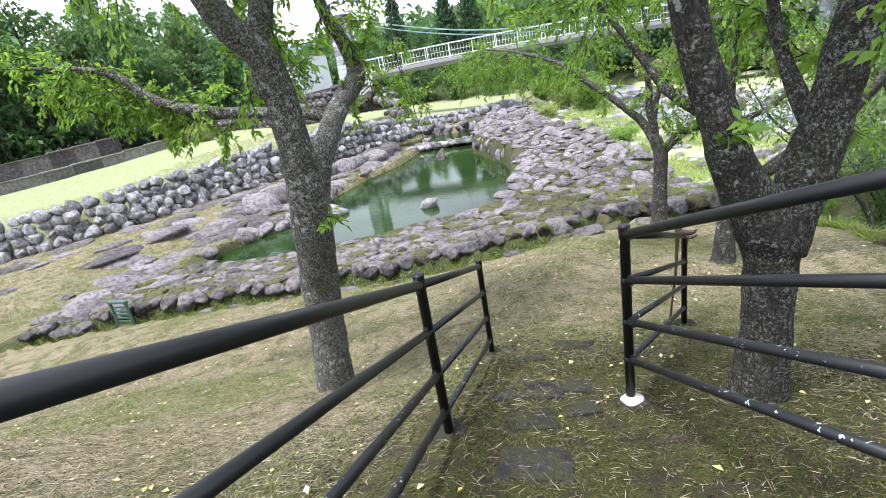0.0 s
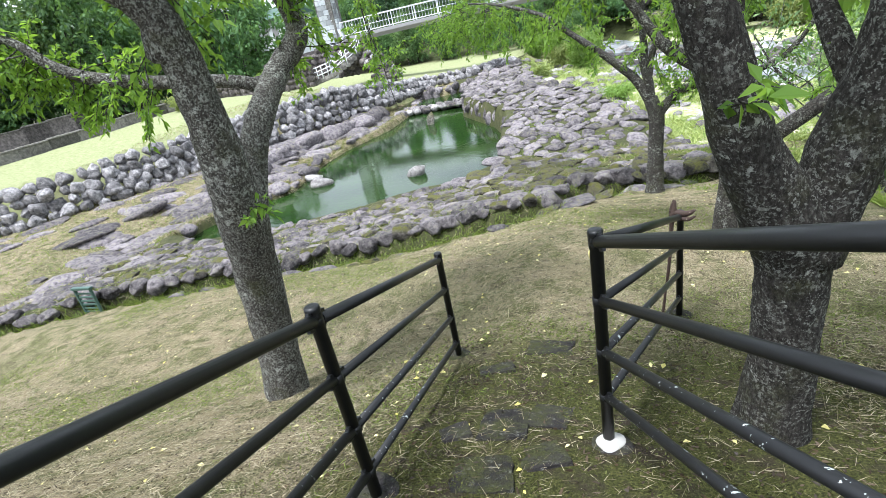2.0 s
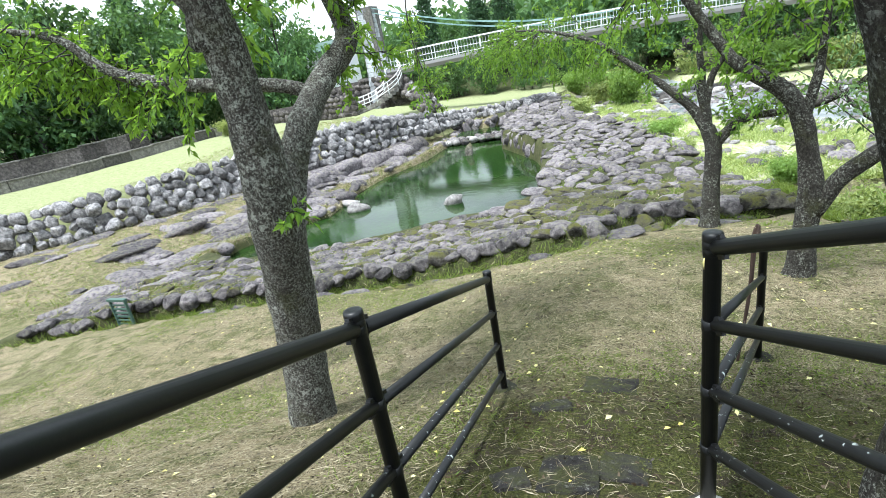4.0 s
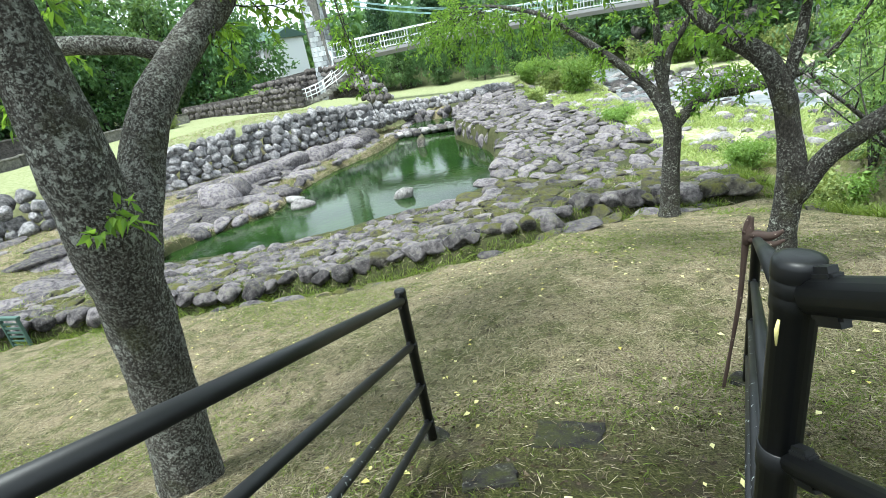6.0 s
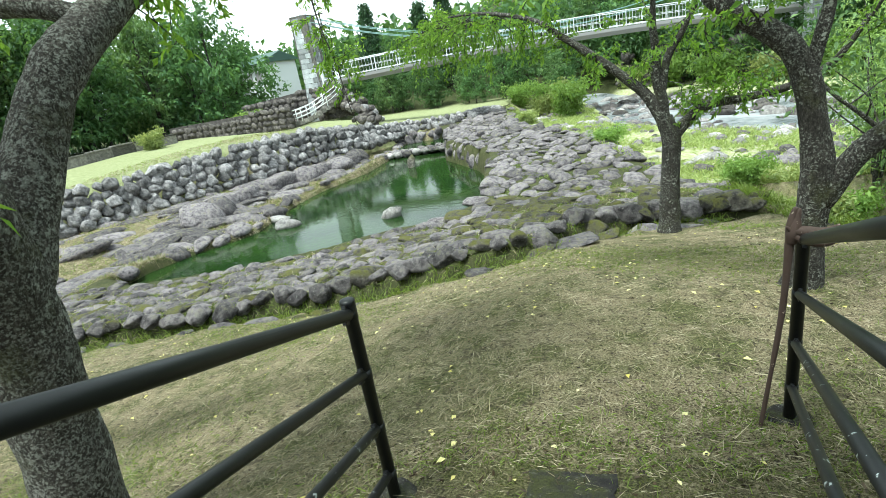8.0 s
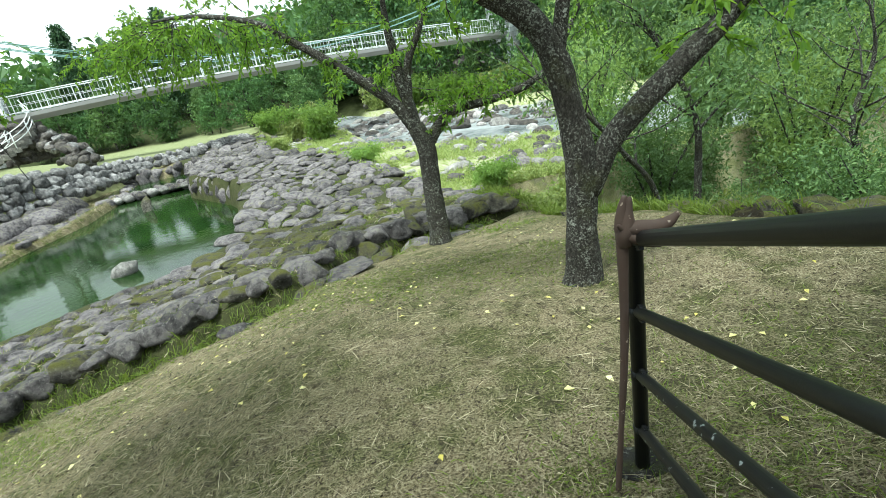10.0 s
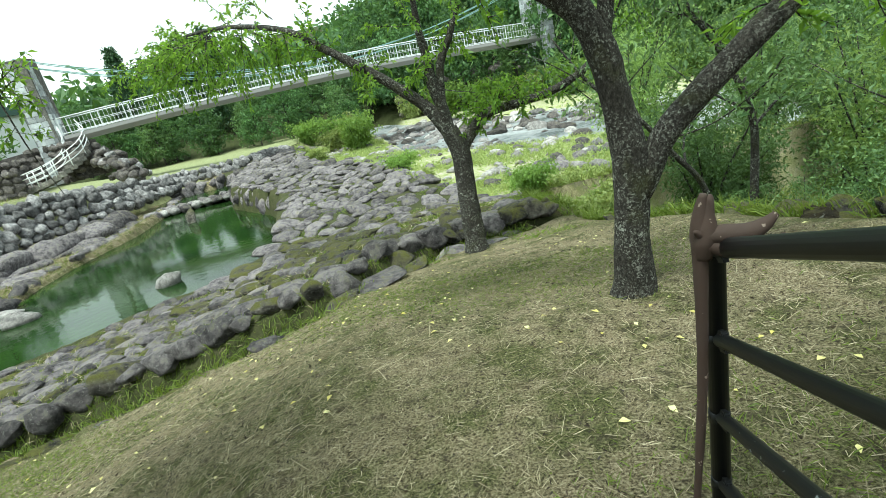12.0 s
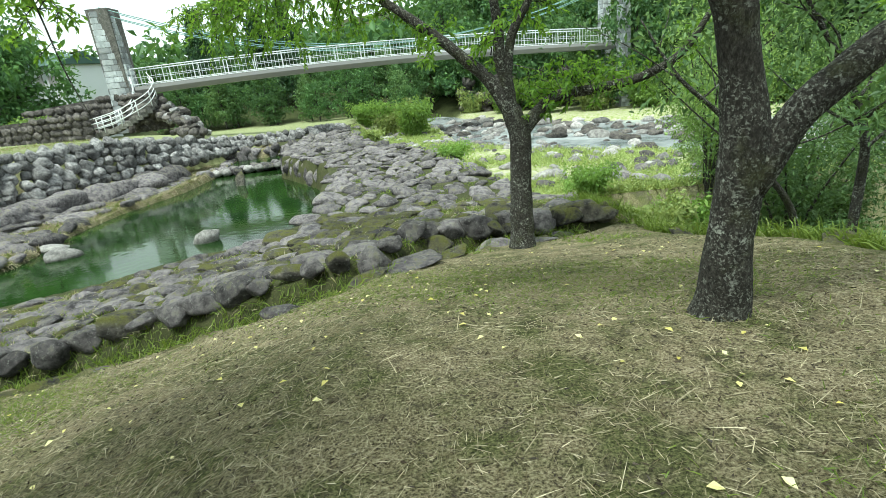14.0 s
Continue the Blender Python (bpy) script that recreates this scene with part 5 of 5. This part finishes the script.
scatter("path_moss", "low dark moss creeping over the path and its stones", 56000, on_path, 0.013, 0.006, MOSS_TUFT, 22, 0.9, "moss", 0.1)
scatter("path_straw", "thin scatter of dry stalks on the path", 9000, lambda r, n: np.column_stack([r.uniform(-0.6, 4.4, n), r.uniform(0.6, 5.4, n)]), 0.06, 0.0024, STRAW, 23, 0.1, "cut grass", 0.03)
scatter("path_litter", "dead brown leaves and bits on the path", 7000, lambda r, n: np.column_stack([r.uniform(-0.4, 4.4, n), r.uniform(0.6, 5.2, n)]), 0.03, 0.012, LITTER, 24, 0.1, "litter", 0.02)


def along_ditch(rng, n):
    x = rng.uniform(-13, 3.5, n)
    return np.column_stack([x, interp(x, EDGE) + rng.normal(size=n) * 0.14 + 0.3])


scatter("ditch_grass", "fresh green grass growing in the ditch", 26000, along_ditch, 0.2, 0.011, GRASS, 4, 1.3, "grass", 0.4)


def on_bank(rng, n):
    x = rng.uniform(-12, 3.8, n)
    e, c = interp(x, EDGE), interp(x, CREST)
    return np.column_stack([x, e + 0.5 + (c - e) * rng.random(n)])


scatter("bank_moss_grass", "short olive grass and moss between the bank stones", 42000, on_bank, 0.10, 0.009, GRASS, 5, 0.9, "grass")
scatter("bank_straw", "dry pale grass between the bank stones", 14000, on_bank, 0.13, 0.008, STRAW, 15, 0.8, "grass")


def on_spit(rng, n):
    y = 11.5 + 14 * rng.random(n) ** 1.4
    x = np.where(y < 16, rng.uniform(-1.5, 4.2, n), rng.uniform(-1.5, 3.2, n))
    q = np.column_stack([x, y])
    keep = (np.sin(x * 2.3 + 2 * np.sin(y * 1.6)) + np.sin(y * 2.9 + 0.5 * x) + rng.normal(size=n) * 0.5) > 0.1 + 0.08 * (y - 11)
    return q[keep]


scatter("spit_grass", "short olive grass and moss between the spit stones", 9000, on_spit, 0.1, 0.011, GRASS, 25, 1.0, "grass")


def on_meadow(rng, n):
    y = rng.uniform(14.5, 52, n)
    x = interp(y, SPIT_EAST) + rng.uniform(0.3, 12, n)
    q = np.column_stack([x, y])
    ok = ~inside(x, y, RIVER) & ((np.sin(x * 0.9 + 2 * np.sin(y * 0.5)) + np.sin(y * 1.1 + x * 0.3) + rng.normal(size=n) * 0.6) > -0.2)
    return q[ok]


scatter("meadow_weeds", "yellow-green weeds on the river meadow", 42000, on_meadow, 0.32, 0.03, WEED, 6, 1.2, "weeds", 0.3)


def under_willows(rng, n):
    y = rng.uniform(2, 15, n)
    return np.column_stack([interp(y, EAST) + 0.3 + 7.7 * rng.random(n) ** 1.6, y])


scatter("tall_grass", "tall fresh grass under the willows", 26000, under_willows, 0.34, 0.014, GRASS, 7, 1.5, "grass", 0.35)


def on_slope(rng, n):
    y = rng.uniform(9, 33, n)
    e = np.interp(y, [9, 12, 14.4, 18, 20, 24, 26.5, 30.4, 34], [-10, -11.5, -14, -13.8, -12.5, -13, -12.8, -11.5, -11.4])
    return np.column_stack([e - rng.random(n) ** 1.5 * 9, y])


scatter("dry_weeds", "pale dry weeds over the rock slope", 20000, on_slope, 0.16, 0.012, STRAW, 8, 0.8, "weeds", 0.3)
scatter("slope_weeds", "green weeds over the rock slope", 7000, on_slope, 0.2, 0.016, GRASS, 9, 1.0, "weeds", 0.3)

def west_shore(rng, n):
    y = rng.uniform(14, 35, n)
    e = np.interp(y, [14, 16.4, 18, 20, 24, 26.5, 30.4, 34.6], [-13.8, -14.0, -13.3, -11.9, -12.4, -12.2, -11.1, -11.0])
    return np.column_stack([e - np.abs(rng.normal(size=n)) * 1.0 + 0.1, y])


scatter("shore_straw", "pale dry grass hanging over the pond edge", 17000, west_shore, 0.24, 0.013, STRAW, 10, 0.9, "weeds", 0.5)
scatter("shore_weeds", "green weeds along the pond edge", 4500, west_shore, 0.26, 0.018, GRASS, 11, 1.1, "weeds", 0.4)


def meadow_edge(rng, n):
    y = rng.uniform(8, 17, n)
    return np.column_stack([np.maximum(interp(y, EAST), 3.6) + 0.5 + rng.random(n) * 5, y])


scatter("edge_weeds", "tangled bright weeds below the lawn's edge", 16000, meadow_edge, 0.34, 0.022, WEED, 12, 1.2, "weeds", 0.35)


def straw_swirls(rng, n):
    c = on_lawn(rng, 260, -5, 5.5, 2.2, 9.5, 1.1)
    k = rng.integers(0, len(c), n)
    return c[k] + rng.normal(size=(n, 2)) * np.array([0.16, 0.1])


scatter("straw_swirls", "small heaps of pale raked straw on the lawn", 16000, straw_swirls, 0.11, 0.0028, STRAW, 13, 0.16, "cut grass", 0.03)

rng = np.random.default_rng(55)
q = np.vstack([on_lawn(rng, 1300, -7, 6.5, -0.5, 11.5, 1.1)[:620], np.column_stack([rng.uniform(0.3, 3.8, 45), rng.uniform(1.8, 5.2, 45)])])
z = height(q[:, 0], q[:, 1]) + 0.012
d = unit(rng.normal(size=(len(q), 3)) * np.array([1, 1, 0.15]))
L = rng.uniform(0.025, 0.062, len(q))
v, f = leaves(np.column_stack([q, z]), d, L, L * 0.62, rng, 0.9)
tagged(place("fallen_leaves", mesh_of("fallen_leaves", v, f, YELLOW)), "small yellow fallen leaves strewn over the lawn", "leaves", kind="stuff")

# ---- the footbridge, its towers and the masonry below ----
A1, A2 = Vector((-17.7, 42.0, 0)), Vector((17.4, 50.1, 0))
span = (A2 - A1).length
along = (A2 - A1).normalized()
across = Vector((-along.y, along.x, 0))


def deck_z(t):
    return 5.45 + 0.45 * 4 * t * (1 - t) - 0.3 * t


bridge = empty("footbridge", "white-railed arched suspension footbridge over the river", "bridge")
steps_n = 24
rings = []
for k in range(steps_n + 1):
    t = k / steps_n
    p = A1 + along * span * t + Vector((0, 0, deck_z(t)))
    rings.append([p + across * o + Vector((0, 0, h)) for o, h in ((-1.1, 0), (1.1, 0), (1.1, -0.22), (0.8, -0.5), (-0.8, -0.5), (-1.1, -0.22))])
verts = [tuple(v) for r in rings for v in r]
faces = [(k * 6 + j, k * 6 + (j + 1) % 6, (k + 1) * 6 + (j + 1) % 6, (k + 1) * 6 + j) for k in range(steps_n) for j in range(6)]
place("deck", mesh_of("deck", verts, faces, GREY_STEEL), bridge, "grey box girder deck")
bar_mesh = None
for o in (-1.08, 1.08):
    for h, r in ((1.1, 0.035), (0.55, 0.014), (0.12, 0.03)):
        line = [(*(A1 + along * span * k / steps_n + across * o + Vector((0, 0, deck_z(k / steps_n) + h))), r) for k in range(steps_n + 1)]
        v, f = tube(line, 5)
        place("handrail", mesh_of("handrail", v, f, WHITE_PAINT, True), bridge)
    n = 150
    for k in range(n + 1):
        t = k / n
        p = A1 + along * span * t + across * o + Vector((0, 0, deck_z(t)))
        big = k % 8 == 0
        if big or o < 0:
            if bar_mesh is None:
                v, f = tube([(0, 0, 0, 0.5), (0, 0, 1, 0.5)], 4)
                bar_mesh = mesh_of("bar", v, f, WHITE_PAINT)
            w = 0.065 if big else 0.022
            place("rail_post" if big else "bar", bar_mesh, bridge, m=Matrix.Translation(p) @ Matrix.Diagonal((w, w, 1.12, 1)))
cable_a, cable_b = A1 + Vector((-0.9, 0, 10.0)), A2 + Vector((0, 0, 9.6))
for o in (-0.9, 0.9):
    for dz in (0.0, 0.35):
        line = []
        for k in range(25):
            t = k / 24
            p = cable_a.lerp(cable_b, t) + across * o
            p.z -= 3.4 * 4 * t * (1 - t) - dz
            line.append((*p, 0.03))
        v, f = tube(line, 5)
        place("cable", mesh_of("cable", v, f, GREEN_CABLE, True), bridge, "pale green suspension cable")


def block_column(name, at, wide, foot, top, taper, label, mat):
    """A tower of coursed stone blocks, each its own piece."""
    tower = empty(name, label, "tower", at=(at.x, at.y, foot))
    rng = random.Random(int(at.x * 7))
    core = bmesh.new()
    box_into(core, 0, 0, (top - foot) / 2, wide * 0.86, wide * 0.86, top - foot)
    part("core", core, CONCRETE, tower)
    bm = bmesh.new()
    box_into(bm, 0, 0, 0, 1, 1, 1, 0, 0.06)
    me = bpy.data.meshes.new("block")
    bm.to_mesh(me)
    bm.free()
    me.materials.append(mat)
    h = 0.36
    rows_ = int((top - foot) / h)
    ang = math.atan2(along.y, along.x)
    for r in range(rows_):
        w = wide * (1 - taper * r / rows_)
        for side in range(4):
            a = ang + side * math.pi / 2
            n = 3 if r % 2 else 2
            for k in range(n):
                u = ((k + 0.5) / n - 0.5) * w
                c = Vector((math.cos(a) * w / 2 - math.sin(a) * u, math.sin(a) * w / 2 + math.cos(a) * u, (r + 0.5) * h))
                place("block", me, tower, m=Matrix.Translation(c) @ Matrix.Rotation(a, 4, "Z") @ Matrix.Diagonal((0.16 + rng.uniform(0, 0.05), w / n * 0.97, h * 0.95, 1)))
    return tower


block_column("bridge_tower", A1 + along * -0.9, 1.6, 2.6, 10.3, 0.3, "tall tapering tower of pale grey stone blocks", BLOCK_STONE)
for o in (-1.4, 1.4):
    block_column("bridge_tower", A2 + across * o + along * 0.4, 0.8, 0.0, 10.2, 0.2, "slim tower of pale grey blocks at the bridge's far end", BLOCK_STONE)


def masonry(name, pts, tops, foot, label, mat=DARK_STONE, course=0.42):
    """A stone-faced retaining wall along a line, with a solid core and single facing stones."""
    wall = empty(name, label, "retaining wall", kind="structure")
    rng = random.Random(len(name) + int(pts[0][0]))
    bm = bmesh.new()
    for (a, b, za, zb) in zip(pts, pts[1:], tops, tops[1:]):
        d = Vector((b[0] - a[0], b[1] - a[1], 0))
        n = Vector((d.y, -d.x, 0)).normalized()
        q = []
        for base, z in ((a, za), (b, zb)):
            p = Vector((*base, 0))
            q += [bm.verts.new(p + n * 0.02 + Vector((0, 0, foot))), bm.verts.new(p - n * 0.5 + Vector((0, 0, foot))), bm.verts.new(p - n * 0.45 + Vector((0, 0, z))), bm.verts.new(p - n * 0.08 + Vector((0, 0, z)))]
        for j in range(4):
            bm.faces.new((q[j], q[(j + 1) % 4], q[4 + (j + 1) % 4], q[4 + j]))
        bm.faces.new(q[:4][::-1])
        bm.faces.new(q[4:])
    part("core", bm, mat, wall)
    for (a, b, za, zb) in zip(pts, pts[1:], tops, tops[1:]):
        d = Vector((b[0] - a[0], b[1] - a[1], 0))
        L = d.length
        n = Vector((d.y, -d.x, 0)).normalized()
        ang = math.atan2(d.y, d.x)
        z = foot
        while z < max(za, zb):
            u = rng.uniform(0, 0.3)
            while u < L:
                w = rng.uniform(0.4, 0.75)
                top = za + (zb - za) * u / L
                if z + course * 0.6 < top:
                    p = Vector((*a, z + course / 2)) + d.normalized() * (u + w / 2) + n * 0.0
                    place("stone", rng.choice(DARK_SET), wall, m=Matrix.Translation(p) @ Matrix.Rotation(ang, 4, "Z") @ Matrix.Diagonal((w * 1.15, 0.34, course * 1.18, 1)))
                u += w
            z += course
    return wall


masonry("tower_wall", [(-25.5, 41.2), (-20.0, 41.3), (-17.6, 40.6), (-16.0, 41.5)], [4.6, 5.0, 5.0, 4.9], 2.6, "dark stone retaining wall below the bridge tower")
masonry("terrace_wall", [(-30.5, 38.2), (-24.0, 38.5), (-19.6, 38.4)], [3.9, 4.0, 4.1], 2.5, "long dark stone wall at the back of the lawn terrace")
# stepped ramp of stones falling from the tower to the lawn
ramp = empty("stone_ramp", "pile of dark stones falling beside the stair", "stone ramp", kind="structure")
rng = random.Random(17)
for k in range(110):
    t = rng.random()
    x, y = -16.0 + 2.4 * t + rng.uniform(-0.7, 0.7), 41.4 - 2.0 * t + rng.uniform(-0.7, 0.7)
    s = rng.uniform(0.5, 0.9)
    lay("stone", DARK_SET if rng.random() < 0.7 else WALL_SET, rng, x, y, 2.2 + (1 - t) * 1.9 + rng.uniform(-0.4, 0.1), s, s, s * 0.7, rng.uniform(0, 6), ramp)
stair = empty("garden_stair", "curved stair with white tube railing up to the bridge", "stair")
STAIR_LINE = spline([(-19.9, 39.3, 2.75), (-18.4, 39.5, 3.1), (-17.2, 40.2, 3.8), (-17.0, 41.2, 4.7), (-17.6, 41.9, 5.4)], 5)
STAIR_SIDE = np.gradient(STAIR_LINE, axis=0)
STAIR_SIDE = unit(np.column_stack([-STAIR_SIDE[:, 1], STAIR_SIDE[:, 0], np.zeros(len(STAIR_SIDE))]))
for q, side in zip(STAIR_LINE, STAIR_SIDE):
    bm = bmesh.new()
    box_into(bm, q[0], q[1], q[2] - 0.1, 0.42, 1.3, 0.3, math.atan2(side[1], side[0]) - math.pi / 2, 0.02)
    part("step", bm, CONCRETE, stair)
for o in (-0.62, 0.62):
    edge_line = STAIR_LINE + STAIR_SIDE * o
    for h in (0.95, 0.65, 0.35):
        v, f = tube([(q[0], q[1], q[2] + h, 0.032) for q in edge_line], 6)
        place("handrail", mesh_of("handrail", v, f, WHITE_PAINT, True), stair, "white tube handrail")
    for q in edge_line[::3]:
        pipe("baluster", (q[0], q[1], q[2] - 0.05), (q[0], q[1], q[2] + 0.96), 0.036, WHITE_PAINT, stair, 6)

# small white house behind the tower
house = empty("house", "small white house with a dull green roof behind the tower", "house", at=(-34.0, 60.0, ground_at(-34.0, 60.0)))
HOUSE_TALL = 8.6 - ground_at(-34.0, 60.0)
bm = bmesh.new()
box_into(bm, 0, 0, HOUSE_TALL / 2 - 0.3, 6.0, 4.6, HOUSE_TALL + 0.6, -0.35, 0.03)
part("wall", bm, WHITE_PAINT, house)
bm = bmesh.new()
for sx in (-3.4, 3.4):
    for sy, z in ((-2.8, 0.0), (0.0, 1.1), (2.8, 0.0)):
        bm.verts.new(Matrix.Rotation(-0.35, 3, "Z") @ Vector((sx, sy, HOUSE_TALL + z)))
bm.verts.ensure_lookup_table()
for ring in ((0, 3, 4, 1), (1, 4, 5, 2), (2, 5, 3, 0), (0, 1, 2), (5, 4, 3)):
    bm.faces.new([bm.verts[k] for k in ring])
part("roof", bm, GREEN_METAL, house, "dull green metal roof")
for u in (-1.7, 0.0, 1.7):
    bm = bmesh.new()
    c = Matrix.Rotation(-0.35, 3, "Z") @ Vector((u, -2.33, HOUSE_TALL - 1.4))
    box_into(bm, c.x, c.y, c.z, 0.95, 0.1, 1.1, -0.35, 0.01)
    part("window", bm, GREY_STEEL, house, "dark window")

# low concrete kerb wall with pale coping along the west side of the terrace
for name, off, top, label in (("kerb_wall", 0.0, 0.62, "low grey concrete wall with pale coping along the lawn"), ("kerb_wall", 2.6, 1.5, "upper grey retaining wall at the wood's edge")):
    kerb = empty(name, label, "low wall", kind="structure")
    line = [(-43, 2), (-33.5, 20.5), (-31.2, 27.0), (-28.6, 36.5)] if off == 0 else [(-46, 2), (-36.6, 21.5), (-35.0, 26.5), (-33.5, 31.0)]
    for (ax, ay), (bx, by) in zip(line, line[1:]):
        L = math.hypot(bx - ax, by - ay)
        n = int(L / 1.8) + 1
        for k in range(n):
            t = (k + 0.5) / n
            x, y, a = ax + (bx - ax) * t, ay + (by - ay) * t, math.atan2(by - ay, bx - ax)
            z = ground_at(x, y)
            bm = bmesh.new()
            box_into(bm, x, y, z + top / 2 - 0.1, L / n * 0.995, 0.3, top + 0.2, a, 0.02)
            part("wall_panel", bm, CONCRETE if off == 0 else DARK_STONE, kerb)
            bm = bmesh.new()
            box_into(bm, x, y, z + top + 0.04, L / n * 0.99, 0.42, 0.09, a, 0.015)
            part("coping", bm, CONCRETE, kerb, "pale concrete coping")

# small green grate box on the bank
grate = empty("sluice_box", "small rusty green metal sluice frame at the ditch", "sluice", at=(-10.4, 8.7, 1.15))
for dx in (-0.25, 0.25):
    bm = bmesh.new()
    box_into(bm, dx, 0, 0.25, 0.05, 0.06, 0.75, 0, 0.006)
    part("upright", bm, GREEN_METAL, grate)
for k in range(6):
    bm = bmesh.new()
    box_into(bm, 0, 0, 0.02 + k * 0.1, 0.46, 0.03, 0.045, 0, 0.005)
    part("slat", bm, GREEN_METAL, grate)
bm = bmesh.new()
box_into(bm, 0, 0, 0.66, 0.6, 0.1, 0.06, 0, 0.008)
part("top_bar", bm, GREEN_METAL, grate)

tag_v, tag_f = tube([(1.318, 2.968, 5.08, 0.002), (1.316, 2.966, 5.065, 0.0035), (1.317, 2.966, 5.04, 0.0015)], 6, 0.3, 2)
tagged(place("plastic_tag", mesh_of("plastic_tag", tag_v, tag_f, YELLOW, True)), "yellow plastic tape tied to the railing post", "tape")
